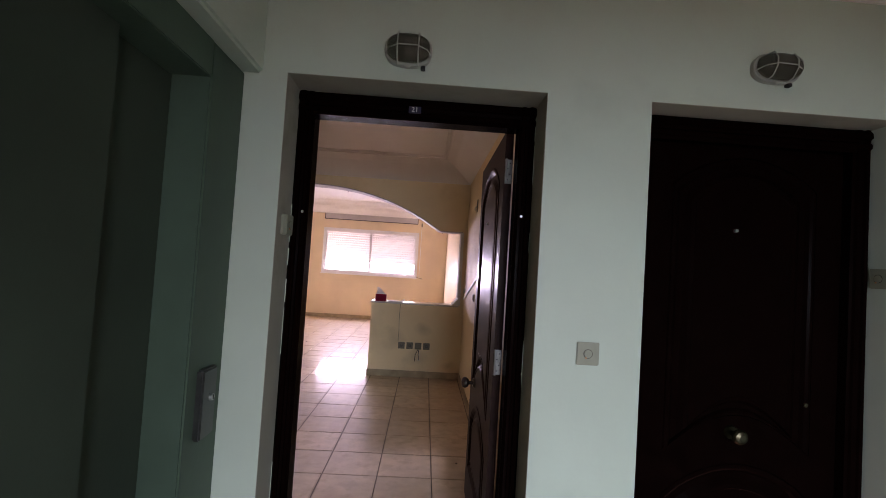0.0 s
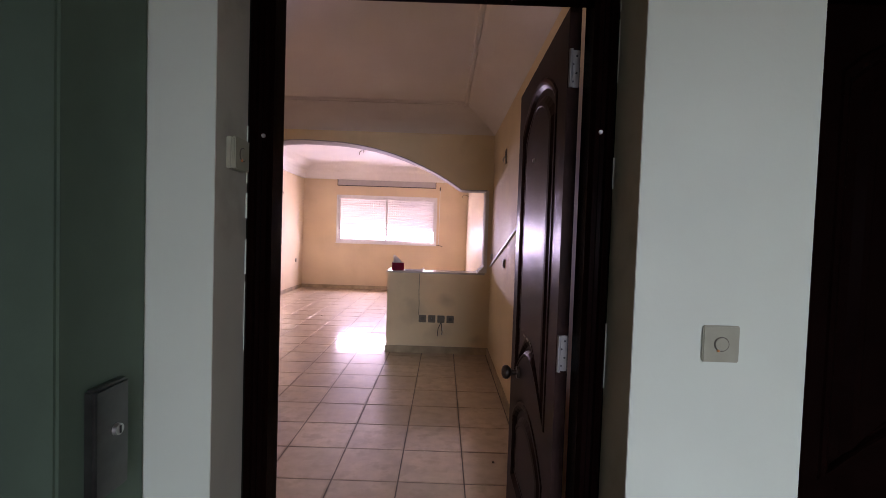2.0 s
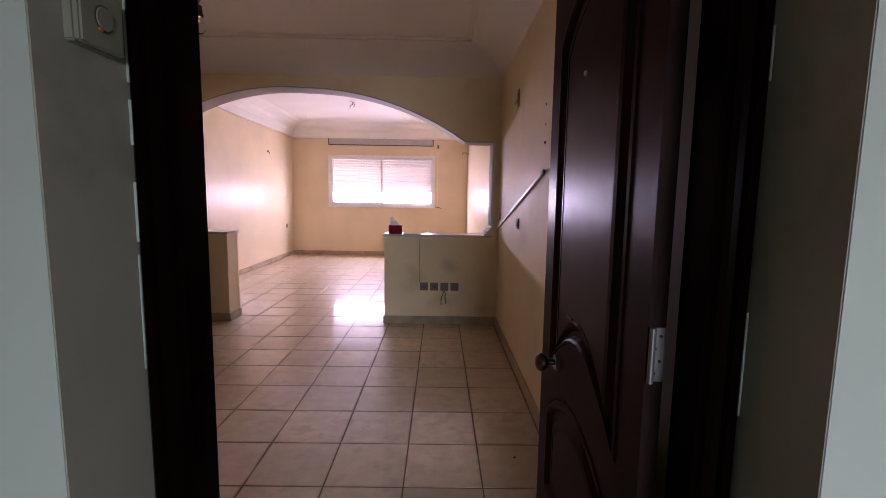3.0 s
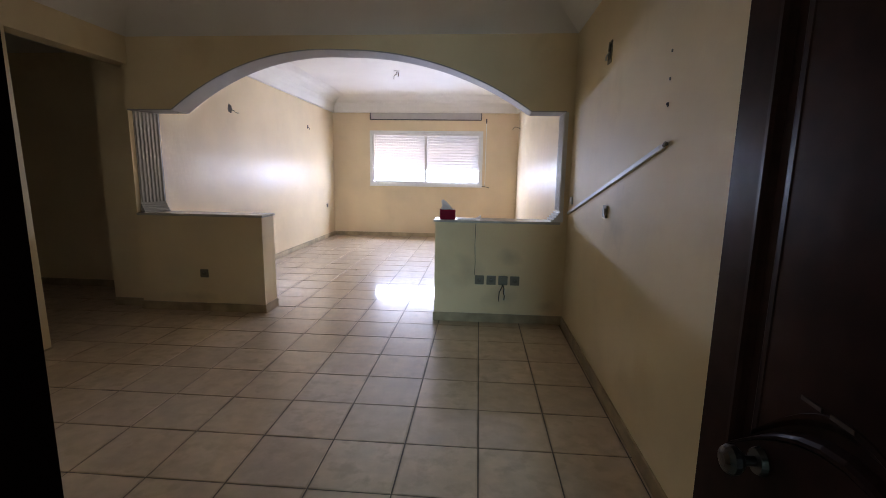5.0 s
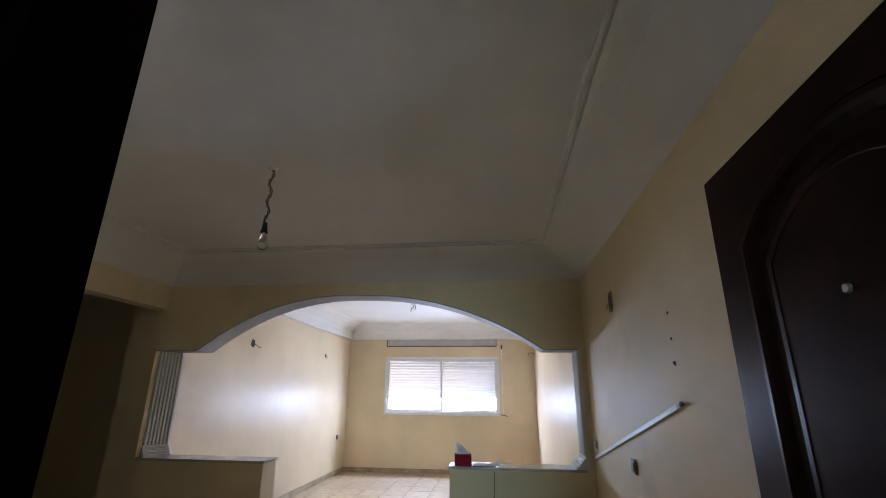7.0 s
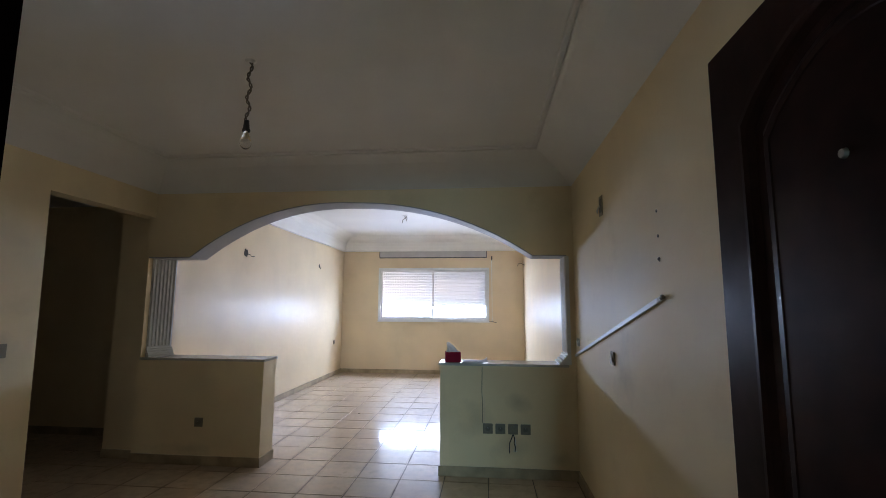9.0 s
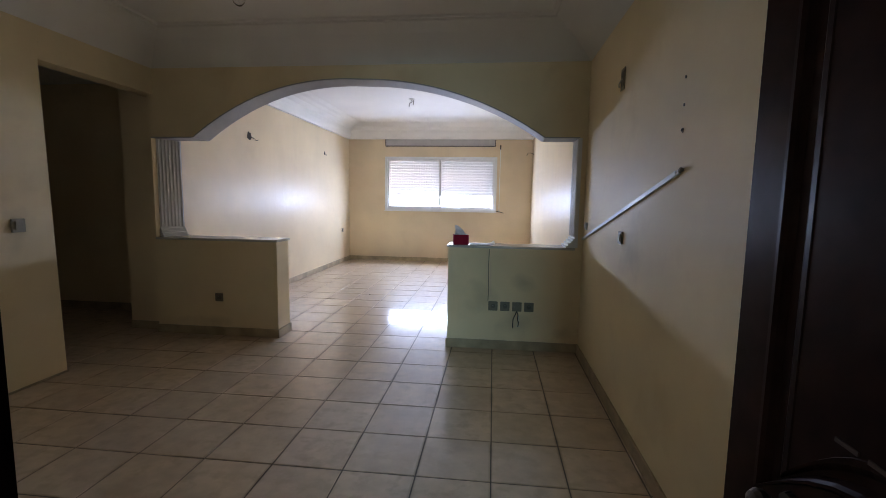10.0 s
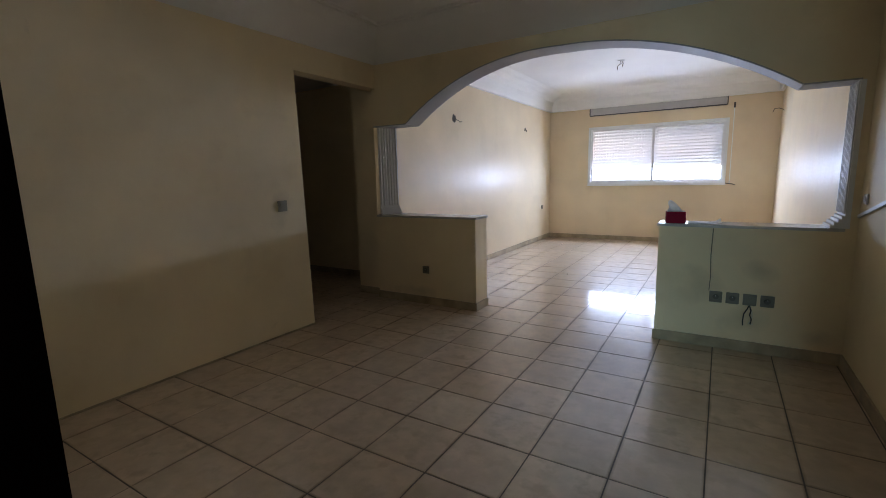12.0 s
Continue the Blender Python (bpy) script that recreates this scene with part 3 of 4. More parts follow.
def knob_parts(door, y, z, mat):
    k = bmesh.new()
    add_cyl(k, 0.030, 0.026, 0.012, pose(-0.007, y, z, 0, -90, 0))
    part("rosette", k, mat, door, smooth=False)
    k = bmesh.new()
    add_cyl(k, 0.011, 0.011, 0.035, pose(-0.026, y, z, 0, -90, 0), 16)
    rings = []
    for d, r in ((-0.036, 0.012), (-0.042, 0.022), (-0.052, 0.030), (-0.064, 0.031), (-0.074, 0.025), (-0.079, 0.014), (-0.080, 0.004)):
        rings.append([(d, y + r * math.cos(a), z + r * math.sin(a)) for a in (2 * math.pi * i / 20 for i in range(20))])
    add_loft(k, rings)
    part("knob", k, mat, door, "round door knob")


def frame_parts(door, x0, x1, top, y0, y1, face):
    """A moulded frame: posts and head, stepped towards the opening; local axes are the world's."""
    def post(a, b, s):
        bm = bmesh.new()
        prof = [(0.0, 0.0), (0.010, -0.012), (0.026, -0.014), (0.030, -0.004), (0.040, -0.002), (0.046, -0.010), (0.058, -0.010), (0.063, 0.0), (face, 0.006), (face, y1 - y0), (0.0, y1 - y0)]
        rings = []
        for z in (0.0, top):
            rings.append([(a + s * d, y0 + dy, z) for d, dy in prof])
        add_loft(bm, rings)
        part("post", bm, M_WOOD, door)
    post(x0, x0 + face, 1)
    post(x1, x1 - face, -1)
    bm = bmesh.new()
    prof = [(0.0, 0.0), (0.010, -0.012), (0.026, -0.014), (0.030, -0.004), (0.040, -0.002), (0.046, -0.010), (0.058, -0.010), (0.063, 0.0), (face, 0.006), (face, y1 - y0), (0.0, y1 - y0)]
    add_loft(bm, [[(x, y0 + dy - 0.002, top - d * 1.35) for d, dy in prof] for x in (x0 + 0.001, x1 - 0.001)])
    part("head", bm, M_WOOD, door)


FY0, FY1 = 2.072, 2.158
frame_1 = tagged(new("door_frame_1"), "dark varnished moulded wooden door frame", "door frame", "", "structure")
frame_parts(frame_1, REC[0] + 0.002, REC[1] - 0.002, REC[2] - 0.004, FY0, FY1, 0.068)
for x, z in ((0.462, 1.66), (-0.452, 1.62)):
    part("screw", cyl_bm(0.006, 0.005, 0.006, pose(x, FY0 - 0.012, z, 90), 12), M_STEEL, frame_1, "bright screw head")

entrance = tagged(new("door_1"), "open dark varnished wooden entrance door with arched panels", "door", "", "structure")
entrance.matrix_world = pose(0.402, 2.200, 0.012, 0, 0, -0.5)
leaf_parts(entrance, 0.892, 2.048, M_LEAF)
knob_parts(entrance, 0.890 - 0.245, 0.745, M_KNOB)
for z in (1.865, 1.005):
    h = bmesh.new()
    add_box(h, 0.003, 0.034, -0.004, -0.001, z - 0.055, z + 0.055, bevel=0.001)
    hp = part("hinge", h, M_HINGE, entrance, "zinc-plated steel hinge")
    part("pin", cyl_bm(0.006, 0.006, 0.112, pose(0.006, -0.010, z), 12), M_HINGE, hp)
    for dz in (-0.038, -0.013, 0.013, 0.038):
        part("screw", cyl_bm(0.0035, 0.003, 0.003, pose(0.019 + (0.006 if dz in (-0.013, 0.038) else -0.004), -0.005, z + dz, 90), 8), M_DARK, hp)
part("peephole", cyl_bm(0.009, 0.007, 0.006, pose(-0.003, 0.485, 1.670, 0, -90, 0), 16), M_STEEL, entrance, "steel peephole")
for k in range(2):
    part("letter_notch", box_bm(-0.003, 0.002, 0.44 + k * 0.07, 0.49 + k * 0.07, 0.93, 0.938), M_WOODEDGE, entrance)

frame_2 = tagged(new("door_frame_2"), "dark varnished moulded wooden door frame", "door frame", "", "structure")
frame_parts(frame_2, REC2[0] + 0.002, REC2[1] - 0.002, REC2[2] - 0.004, 2.030, 2.165, 0.072)
neighbour = tagged(new("door_2"), "closed dark varnished wooden apartment door", "door", "", "structure")
neighbour.matrix_world = pose(REC2[1] - 0.078, 2.075, 0.012, 0, 0, 90)
leaf_parts(neighbour, 0.874, 2.035, M_WOOD)
knob_parts(neighbour, 0.874 - 0.41, 0.79, M_BRASS)
part("peephole", cyl_bm(0.009, 0.007, 0.012, pose(-0.006, 0.475, 1.65, 0, -90, 0), 16), M_STEEL, neighbour, "steel peephole")
part("keyhole", cyl_bm(0.009, 0.009, 0.008, pose(-0.004, 0.14, 0.92, 0, -90, 0), 12), M_BRASS, neighbour)

putty = thing("putty_seam", 0, FY0, 0, "uneven white putty seam between door frame and wall", "putty")
rng = random.Random(8)
for x, s0 in ((REC[0] + 0.002, 1), (REC[1] - 0.002, -1)):
    z = 0.3
    while z < 2.05:
        h = rng.uniform(0.05, 0.22)
        if rng.random() < 0.45:
            w = rng.uniform(0.0015, 0.0045)
            part("putty_patch", box_bm(min(x, x + s0 * w), max(x, x + s0 * w), -0.006, -0.001, z, z + h, bevel=0.0005), M_LAND, putty)
        z += h + rng.uniform(0.02, 0.12)

# number plate on the door head
plate = thing("number_plate", -0.014, FY0 - 0.014, 2.078, "small dark blue door number plate reading 21", "number plate")
part("plate", box_bm(-0.026, 0.026, -0.004, 0.0, -0.015, 0.015, bevel=0.001), M_BLUE, plate)
text = bpy.data.curves.new("digits", "FONT")
text.body, text.size, text.align_x, text.align_y, text.extrude = "21", 0.030, "CENTER", "CENTER", 0.0006
digits = new("digits", text)
digits.data.materials.append(M_WHITE)
digits.parent = plate
digits.matrix_local = pose(0, -0.0048, 0, 90, 0, 0)


# ---- lift ----
def build_lift():
    lift = thing("elevator_door", -0.660, 1.15, 0, "dark green enamelled steel elevator doorway with closed sliding panels", "elevator")
    part("frame_post", box_bm(-0.25, 0.0, 0.50, 0.748, 0, 2.117, bevel=0.006), M_GREEN, lift)
    part("frame_post", box_bm(-0.25, 0.0, -0.748, -0.50, 0, 2.117, bevel=0.006), M_GREEN, lift)
    part("header", box_bm(-0.25, 0.001, -0.50, 0.50, 1.995, 2.117, bevel=0.004), M_GREEN, lift)
    part("sliding_panel", box_bm(-0.165, -0.125, 0.17, 0.50, 0.01, 1.995, bevel=0.004), M_GREENPANEL, lift)
    part("sliding_panel", box_bm(-0.120, -0.080, -0.50, 0.185, 0.01, 1.995, bevel=0.004), M_GREENPANEL, lift)
    cp = part("call_plate", box_bm(0.0, 0.026, 0.560, 0.660, 0.80, 1.035, bevel=0.006), M_DULLSTEEL, lift, "brushed steel call plate")
    part("key_lock", cyl_bm(0.013, 0.012, 0.012, pose(0.029, 0.618, 0.935, 0, 90, 0), 18), M_STEEL, cp)
    part("key_slot", box_bm(0.0345, 0.037, 0.616, 0.620, 0.927, 0.943), M_DARK, cp)


build_lift()


# ---- bulkhead lamps ----
def oval(w, h, y, n=32, p=2.6):
    out = []
    for k in range(n):
        a = 2 * math.pi * k / n
        c, s = math.cos(a), math.sin(a)
        out.append((w / 2 * math.copysign(abs(c) ** (2 / p), c), y, h / 2 * math.copysign(abs(s) ** (2 / p), s)))
    return out


def build_bulkhead(x, z, w, h, tilt, label):
    b = thing("bulkhead_lamp", x, YD0, z, label, "wall lamp", "lamps on the landing", 0, tilt, 0)
    part("base", add_loft(bmesh.new(), [oval(w, h, 0.0), oval(w, h, -0.018), oval(w * 0.96, h * 0.93, -0.028)]), M_LAMPBASE, b, "white enamelled base")
    part("glass", add_loft(bmesh.new(), [oval(w * 0.93, h * 0.88, -0.026), oval(w * 0.91, h * 0.86, -0.05), oval(w * 0.80, h * 0.72, -0.068), oval(w * 0.4, h * 0.3, -0.076)]), M_LAMPGLASS, b, "grey ribbed lamp glass", smooth=True)
    part("lampholder", add_loft(bmesh.new(), [oval(w * 0.84, h * 0.7, -0.0285), oval(w * 0.8, h * 0.62, -0.034)]), M_SOCKWELL, b)
    for u in (-0.22, 0.22):
        bar = [(u * w, -0.022, h * 0.49), (u * w, -0.06, h * 0.42), (u * w, -0.082, h * 0.15), (u * w, -0.082, -h * 0.15), (u * w, -0.06, -h * 0.42), (u * w, -0.022, -h * 0.49)]
        part("cage_bar", add_tube(bmesh.new(), bar, 0.0026), M_LAMPBASE, b)
    bar = [(-w * 0.49, -0.022, -0.02), (-w * 0.40, -0.062, -0.012), (-w * 0.2, -0.083, -0.006), (w * 0.2, -0.083, -0.006), (w * 0.40, -0.062, -0.012), (w * 0.49, -0.022, -0.02)]
    part("cage_bar", add_tube(bmesh.new(), bar, 0.0026), M_LAMPBASE, b)
    part("cage_ring", add_tube(bmesh.new(), oval(w * 0.98, h * 0.96, -0.024) + [oval(w * 0.98, h * 0.96, -0.024)[0]], 0.005), M_LAMPBASE, b)
    part("clip", box_bm(-0.012, 0.012, -0.034, -0.018, -h * 0.58, -h * 0.46, bevel=0.003), M_LAMPBASE, b)
    part("cable_gland", box_bm(w * 0.28, w * 0.38, -0.022, 0.0, -h * 0.56, -h * 0.44, bevel=0.002), M_DARK, b)


build_bulkhead(-0.045, 2.245, 0.178, 0.122, 0, "white caged oval bulkhead lamp above the entrance door")
build_bulkhead(1.405, 2.290, 0.185, 0.112, 2, "white caged oval bulkhead lamp above the closed door")


# ---- switches, bells and sockets ----
def plate_thing(name, x, y, z, rz, size, label, category, mat, group="", kind="bell", box=0.0):
    """A square wall plate; local -y looks away from the wall."""
    p = thing(name, x, y, z, label, category, group, 0, 0, rz)
    s = size / 2
    deep = 0.008 if kind == "bell" else 0.012
    if box:
        part("back_box", box_bm(-s * 0.97, s * 0.97, 0.001, box, -s * 0.97, s * 0.97, bevel=0.003), mat, p)
    part("plate", box_bm(-s, s, -deep, 0.0, -s, s, bevel=0.003), mat, p)
    if kind == "bell":
        ring = bmesh.new()
        add_cyl(ring, 0.0178, 0.0178, 0.003, pose(0, -0.0085, 0, 90), 28)
        bt = part("ring", ring, M_SOCKWELL, p, "dark gap round the button")
        part("button", cyl_bm(0.0158, 0.015, 0.004, pose(0, -0.0098, 0, 90), 28), mat, bt)
        part("neon", cyl_bm(0.0035, 0.003, 0.003, pose(-0.008, -0.0105, -0.0155, 90), 8), M_ORANGE, p, "small orange neon lens")
    elif kind == "switch":
        part("rocker", box_bm(-s * 0.55, s * 0.55, -0.017, -0.012, -s * 0.6, s * 0.6, bevel=0.002), mat, p)
    elif kind == "socket":
        c = part("well", cyl_bm(0.021, 0.019, 0.004, pose(0, -0.013, 0, 90), 24), M_SOCKWELL, p)
        part("earth_pin", cyl_bm(0.0025, 0.0025, 0.012, pose(0, -0.018, 0.009, 90), 8), M_STEEL, c)
    return p


plate_thing("doorbell", 0.714, YD0, 1.130, 0, 0.088, "ivory square doorbell push on the white landing wall", "doorbell", M_BELL)
plate_thing("doorbell", REC[0] + 0.018, 1.990, 1.555, 90, 0.082, "ivory surface-mounted doorbell push in the door recess", "doorbell", M_BELL, box=0.018)
plate_thing("doorbell", REC2[1], 1.975, 1.49, -90, 0.082, "ivory doorbell push beside the closed door", "doorbell", M_BELL)
plate_thing("light_switch", XL, 4.648, 1.120, 90, 0.092, "ivory light switch on the cream hall wall", "switch", M_SWITCH, kind="switch")
plate_thing("light_switch", XR, 4.782, 1.126, -90, 0.076, "ivory light switch hanging loose from the cream wall", "switch", M_SWITCH, kind="switch")
plate_thing("chrome_socket", XR, 5.807, 1.136, -90, 0.062, "shiny chromed socket beside the arch", "socket", M_STEEL, kind="switch")
for k, x in enumerate((-0.164, -0.058, 0.048, 0.153)):
    plate_thing("wall_socket", x, YA0, 0.397, 0, 0.083, "grey-beige square wall socket on the low wall", "socket", M_GREYPL, "sockets on the low wall", "switch" if k == 2 else "socket")
plate_thing("wall_socket", -2.770, YA0, 0.372, 0, 0.078, "grey-beige square wall socket on the plain low wall", "socket", M_GREYPL, kind="socket")
plate_thing("wall_socket", XS, 11.02, 0.665, 90, 0.08, "small socket near the window corner", "socket", M_GREYPL, kind="socket")

wires = thing("loose_wires", 0.048, YA0, 0.25, "black loose wires hanging below the sockets", "wires")
part("wire", add_tube(bmesh.new(), [(0.0, -0.004, 0.105), (-0.012, -0.02, 0.08), (-0.03, -0.024, 0.04), (-0.033, -0.018, -0.01), (-0.031, -0.016, -0.045)], 0.0042), M_RUBBER, wires)
part("wire", add_tube(bmesh.new(), [(0.002, -0.004, 0.105), (0.012, -0.022, 0.075), (0.006, -0.03, 0.04), (0.018, -0.026, 0.01), (0.014, -0.018, -0.03)], 0.0042), M_RUBBER, wires)
part("wire", add_tube(bmesh.new(), [(0.004, -0.004, 0.105), (0.018, -0.024, 0.06), (0.022, -0.02, 0.02), (0.002, -0.02, -0.03), (0.03, -0.016, -0.028)], 0.0035), M_PLASTIC, wires, "bare pale wire end")
crack = thing("thin_cable", -0.210, YA0, 0.44, "thin cable running down from the marble ledge", "cable")
part("cable", add_tube(bmesh.new(), [(0.0, -0.004, 0.0), (0.004, -0.005, 0.12), (-0.003, -0.004, 0.27), (0.001, -0.005, 0.47)], 0.0028), M_GREYPL, crack)

# wall light points with the fittings gone
def wire_point(x, y, z, rz, label, blob, leads, mat=M_HOLE):
    p = thing("wall_light_outlet", x, y, z, label, "outlet", "", 0, 0, rz)
    bm = bmesh.new()
    rng = random.Random(int(abs(y * 100)))
    ring = [(blob * (0.8 + 0.4 * rng.random()) * math.cos(a), blob * (0.8 + 0.5 * rng.random()) * math.sin(a)) for a in (2 * math.pi * k / 14 for k in range(14))]
    add_prism(bm, ring, -0.004, -0.0005)
    part("hole", bm, mat, p)
    for lead in leads:
        part("wire", add_tube(bmesh.new(), lead, 0.005), M_RUBBER, p)


wire_point(XS, 7.49, 2.095, 90, "dark open outlet with wire stubs in the glossy wall", 0.046, [[(0.04, -0.003, -0.01), (0.07, -0.015, -0.015), (0.10, -0.012, -0.02)], [(0.13, -0.003, -0.03), (0.15, -0.02, -0.035), (0.18, -0.02, -0.028)]])
wire_point(XS, 10.07, 2.137, 90, "small dark outlet near the window end of the wall", 0.028, [[(0, -0.003, 0), (0.004, -0.03, -0.02), (0.0, -0.03, -0.05)]])
wire_point(XR, 11.15, 2.24, -90, "curled wire stub on the wall near the window", 0.016, [[(0, -0.003, 0), (0.0, -0.06, 0.03), (-0.03, -0.12, 0.03), (-0.05, -0.14, -0.02)]])
wire_point(XR, 3.976, 1.642, -90, "small plugged hole in the cream wall", 0.009, [[(0, -0.002, 0), (0, -0.008, 0.001)]], M_SOCKWELL)
wire_point(XR, 3.978, 1.745, -90, "small nail hole in the cream wall", 0.006, [], M_SOCKWELL)
wire_point(XR, 3.981, 1.857, -90, "small nail hole in the cream wall", 0.006, [], M_SOCKWELL)
box_up = thing("open_junction_box", XR, 4.935, 2.09, "open grey junction box with a bright wire end", "junction box", "", 0, 0, -90)
part("rim", box_bm(-0.040, 0.040, -0.006, 0.0, -0.066, 0.066, bevel=0.002), M_SWITCH, box_up)
part("well", box_bm(-0.030, 0.030, -0.008, -0.0062, -0.045, 0.045), M_SOCKWELL, box_up)
part("wire", add_tube(bmesh.new(), [(0.0, -0.008, 0.0), (0.012, -0.02, -0.015), (0.006, -0.03, -0.035), (-0.01, -0.022, -0.045)], 0.005), M_STEEL, box_up, "bright bare wire end")

# slanting cable trunking on the hall wall
p0, p1 = Vector((5.93, 1.018)), Vector((3.962, 1.472))
mid, run = (p0 + p1) / 2, (p0 - p1)
trunk = thing("cable_trunking", XR, mid.x, mid.y, "white plastic cable trunking slanting across the cream wall", "trunking")
trunk.matrix_world = Matrix.Translation((XR, mid.x, mid.y)) @ Matrix.Rotation(math.atan2(run.y, run.x), 4, "X")
L = run.length / 2
part("channel", box_bm(-0.011, -0.0005, -L, L, -0.0105, 0.0105, bevel=0.002), M_WHITE, trunk)
part("cover", box_bm(-0.0135, -0.0112, -L + 0.03, L, -0.0113, 0.0113, bevel=0.001), M_WHITE, trunk)
part("cable_end", add_tube(bmesh.new(), [(-0.008, -L - 0.0, 0.0), (-0.010, -L - 0.02, 0.004), (-0.012, -L - 0.035, -0.004)], 0.008), M_GREYPL, trunk, "grey cable end")


# ---- pendant bulb and ceiling wires ----
def build_pendant():
    x, y = -1.437, 4.14
    p = thing("pendant_bulb", x, y, ZH, "bare light bulb hanging on a twisted flex", "pendant lamp")
    for s in (0.0, math.pi):
        pts = [(0.006 * math.cos(s + k * 0.9) + 0.010 * math.sin(k * 0.5), 0.006 * math.sin(s + k * 0.9), -0.005 - k * 0.0094) for k in range(36)]
        part("flex", add_tube(bmesh.new(), pts, 0.0045, 6), M_FLEX, p)
    part("ceiling_hook", cyl_bm(0.02, 0.03, 0.012, pose(0, 0, -0.006), 16), M_CEIL, p)
    hb = bmesh.new()
    add_cyl(hb, 0.018, 0.013, 0.06, pose(-0.002, 0, -0.37), 16)
    add_cyl(hb, 0.021, 0.021, 0.01, pose(-0.002, 0, -0.395), 16)
    part("lampholder", hb, M_DARK, p, "black lampholder")
    rings = []
    for d, r in ((-0.398, 0.012), (-0.412, 0.014), (-0.432, 0.022), (-0.452, 0.029), (-0.470, 0.030), (-0.486, 0.024), (-0.497, 0.012), (-0.4995, 0.003)):
        rings.append([(r * math.cos(a) - 0.002, r * math.sin(a), d) for a in (2 * math.pi * k / 20 for k in range(20))])
    part("bulb", add_loft(bmesh.new(), rings), M_BULB, p, "clear glass bulb", smooth=True)


build_pendant()
c = thing("ceiling_wires", -1.50, 9.10, ZS, "short wire stubs sticking out of the salon ceiling", "wires")
part("wire", add_tube(bmesh.new(), [(0, 0, 0), (0.015, 0, -0.04), (-0.03, 0, -0.07), (-0.035, 0, -0.12)], 0.006), M_GREYPL, c)
part("wire", add_tube(bmesh.new(), [(0.02, 0, 0), (0.04, 0, -0.04), (0.03, 0, -0.09)], 0.006), M_GREYPL, c)
part("rose", cyl_bm(0.045, 0.05, 0.012, pose(0.01, 0, -0.006), 20), M_CEIL, c)


# ---- on the ledge ----
def build_tissues():
    t = thing("tissue_box", -0.470, 6.03, LEDGE + 0.0212, "dark red tissue box with a white tissue pulled up", "tissue box", "", 0, 0, 8)
    part("carton", box_bm(-0.068, 0.068, -0.058, 0.058, 0, 0.088, bevel=0.003), M_RED, t)
    part("side_print", box_bm(0.0685, 0.0695, -0.05, 0.05, 0.006, 0.082), M_PAPER, t, "white printed side")
    part("top_print", box_bm(-0.060, 0.060, -0.050, 0.050, 0.0885, 0.0895), M_PAPER, t, "white printed top")
    rings = []
    rng = random.Random(3)
    for k in range(9):
        u = k / 8
        w = 0.040 * (1 - u) ** 0.6 + 0.004
        d = 0.014 * (1 - u) + 0.004
        rings.append([(-0.006 - 0.035 * u + w * math.cos(a) * (1 + 0.25 * math.sin(3 * a + 4 * u)), d * math.sin(a) + 0.006 * math.sin(5 * u + a), 0.090 + 0.085 * u) for a in (2 * math.pi * i / 18 for i in range(18))])
    part("tissue", add_loft(bmesh.new(), rings), M_TISSUE, t, "crumpled white tissue", smooth=True)


build_tissues()
sheet = bmesh.new()
nx, ny = 10, 6
for j in range(ny + 1):
    for i in range(nx + 1):
        u, v = i / nx, j / ny
        sheet.verts.new((-0.11 + 0.22 * u, -0.07 + 0.14 * v, 0.002 + 0.022 * max(0.0, u - 0.72) ** 2 * 12 * (0.4 + v)))
sheet.verts.ensure_lookup_table()
for j in range(ny):
    for i in range(nx):
        a = j * (nx + 1) + i
        sheet.faces.new([sheet.verts[q] for q in (a, a + 1, a + nx + 2, a + nx + 1)])
top = bmesh.ops.extrude_face_region(sheet, geom=list(sheet.faces))["geom"]
bmesh.ops.translate(sheet, vec=(0, 0, 0.004), verts=[g for g in top if isinstance(g, bmesh.types.BMVert)])
papers = tagged(mesh_object("paper_sheets", sheet, M_PAPER), "white paper sheets lying beside the tissue box", "paper", "", "thing")
papers.matrix_world = pose(-0.275, 6.05, LEDGE + 0.0212, 0, 0, 3)

# crumbs of plaster and dirt on the tiles
rng = random.Random(21)
for x, y, r in ((0.390, 3.507, 0.008), (-1.858, 7.976, 0.012)):
    bm = bmesh.new()
    add_ball(bm, r, pose(0, 0, 0), 7, 5)
    for v in bm.verts:
        v.co *= rng.uniform(0.7, 1.2)
        v.co.z = max(v.co.z * 0.5, -r * 0.25) + r * 0.25
    crumb = tagged(mesh_object("crumb", bm, M_HOLE), "small dark crumb of dirt on the floor tiles", "debris", "crumbs on the floor", "thing")
    crumb.matrix_world = pose(x, y, 0.0006, 0, 0, rng.uniform(0, 180))

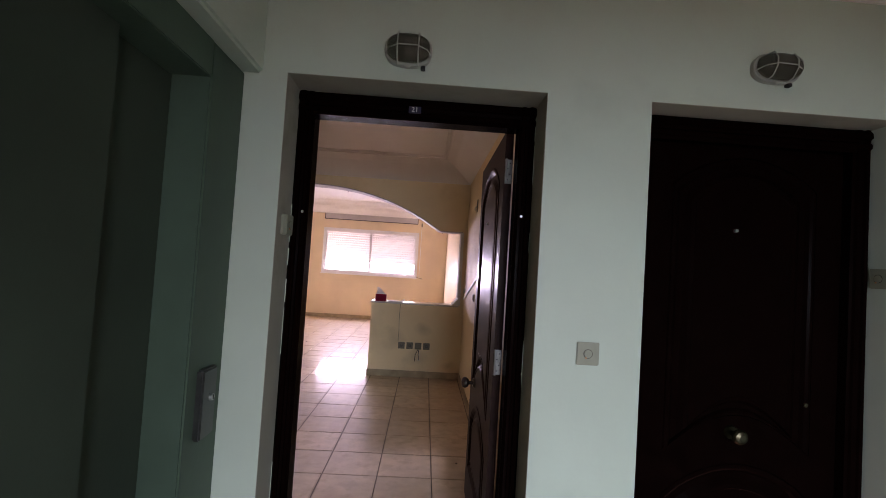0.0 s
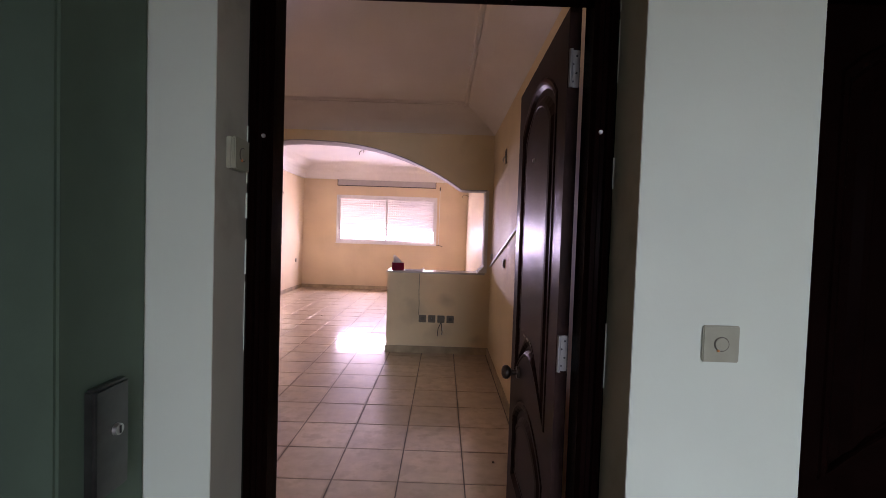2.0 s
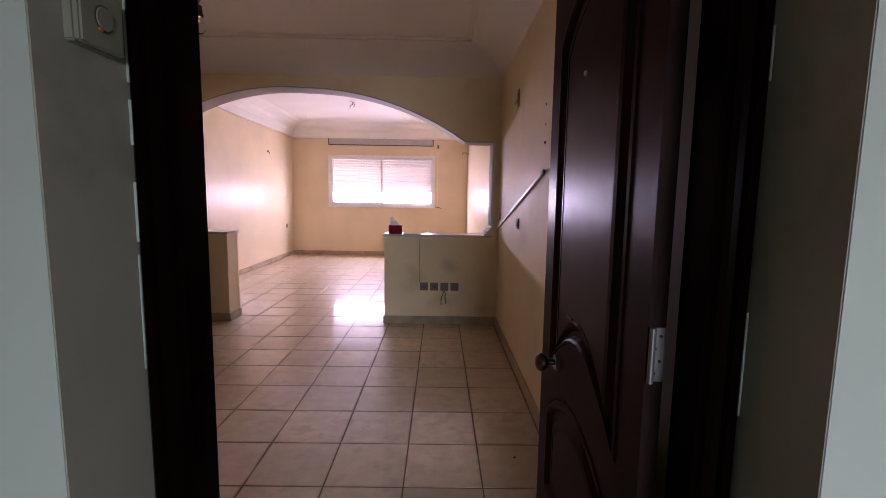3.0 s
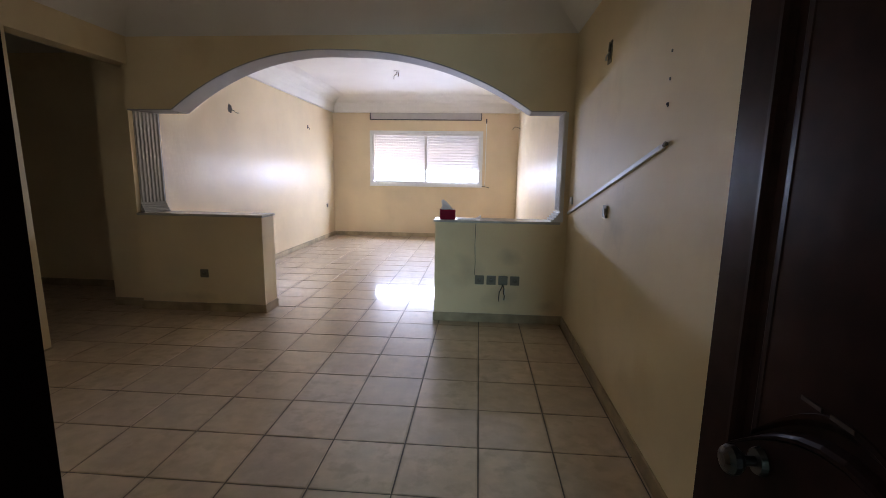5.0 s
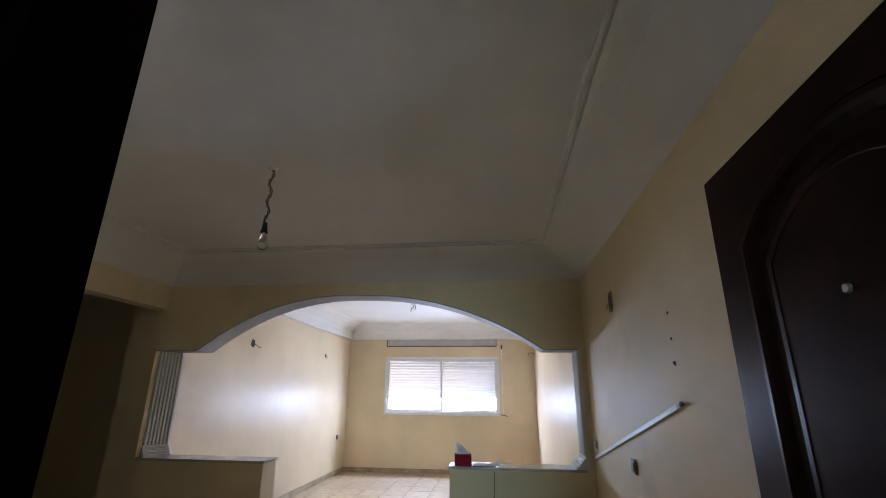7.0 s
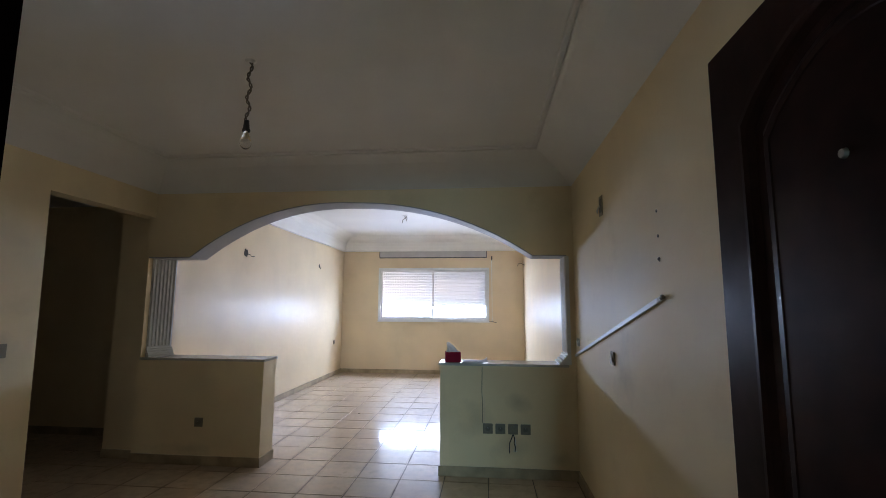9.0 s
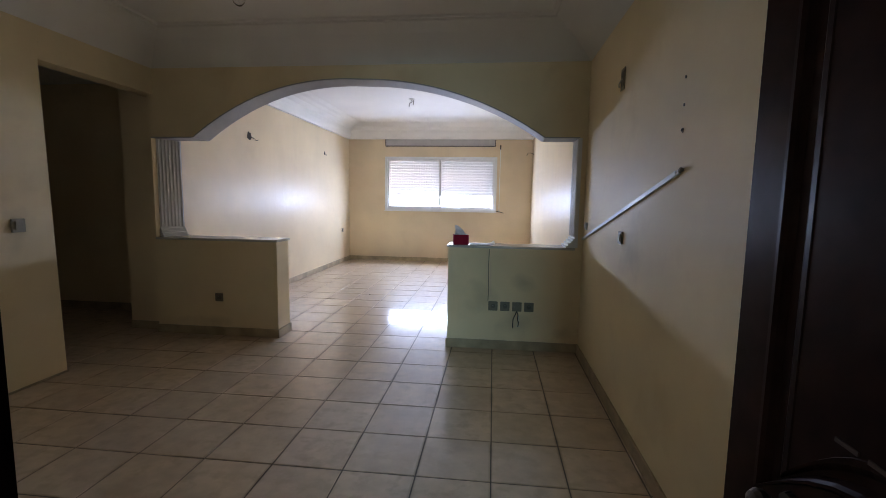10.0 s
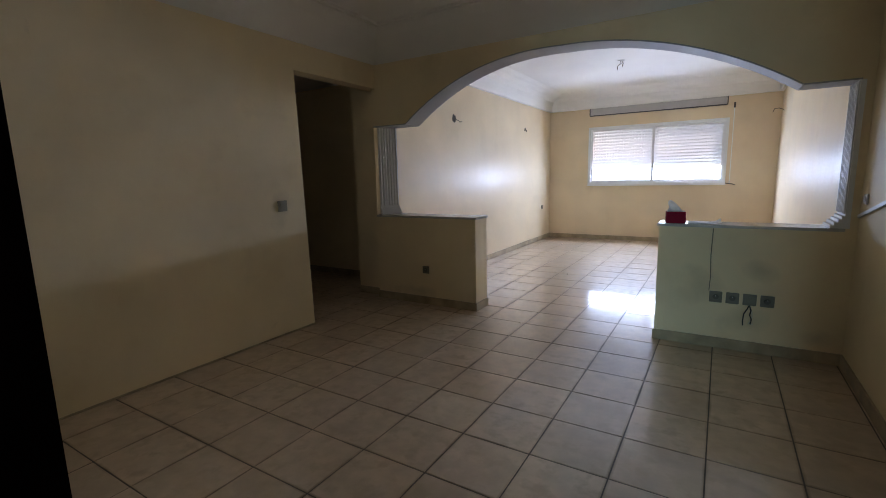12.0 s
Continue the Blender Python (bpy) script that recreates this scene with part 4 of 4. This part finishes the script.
# ---- floors and their tiles ----
slab = box_bm(min(XL, XS) - 0.14, XR + 0.18, YD0, YF + 0.1, -0.12, -0.003)
add_box(slab, -6.0, min(XL, XS) - 0.14, 3.4, 6.80, -0.12, -0.003)
floor = structure("floor", slab, M_GROUT)
structure("floor_landing", box_bm(-1.0, 2.75, -1.95, YD0, -0.12, 0.0), M_LANDFLOOR)
PITCH, TX, TY, GAP = 0.3655, -0.527, 3.994, 0.0031


def add_tile(bm, x, y):
    h = PITCH / 2 - GAP
    low = [bm.verts.new((x + sx * h, y + sy * h, -0.010)) for sx, sy in ((-1, -1), (1, -1), (1, 1), (-1, 1))]
    mid = [bm.verts.new((x + sx * h, y + sy * h, -0.0015)) for sx, sy in ((-1, -1), (1, -1), (1, 1), (-1, 1))]
    up = [bm.verts.new((x + sx * (h - 0.0025), y + sy * (h - 0.0025), 0.0)) for sx, sy in ((-1, -1), (1, -1), (1, 1), (-1, 1))]
    bm.faces.new(up)
    for a, b in ((low, mid), (mid, up)):
        for k in range(4):
            bm.faces.new((a[k], a[(k + 1) % 4], b[(k + 1) % 4], b[k]))


one = bmesh.new()
add_tile(one, 0, 0)
bmesh.ops.recalc_face_normals(one, faces=one.faces)
tile_mesh = bpy.data.meshes.new("tile")
one.to_mesh(tile_mesh)
tile_mesh.materials.append(M_TILE)
rest = bmesh.new()
rng = random.Random(11)
for i in range(-16, 5):
    for j in range(-6, 23):
        x, y = TX + (i + 0.5) * PITCH, TY + (j + 0.5) * PITCH
        if (x < min(XL, XS) - 0.1 and (y < 3.4 or y > 6.9)) or x < -6 or x > XR + 0.17 or y < YD1 - 0.1 or y > YF + 0.1:
            continue
        if x > XL - 0.2 and y < 10.4:
            ob = new("tile", tile_mesh)
            ob.parent = floor
            ob.matrix_local = pose(x, y, rng.uniform(-0.0006, 0.0004), rng.uniform(-0.2, 0.2), rng.uniform(-0.2, 0.2))
        else:
            add_tile(rest, x, y)
ob = mesh_object("far_tiles", rest, M_TILE, floor)
ob["kind"] = "stuff"
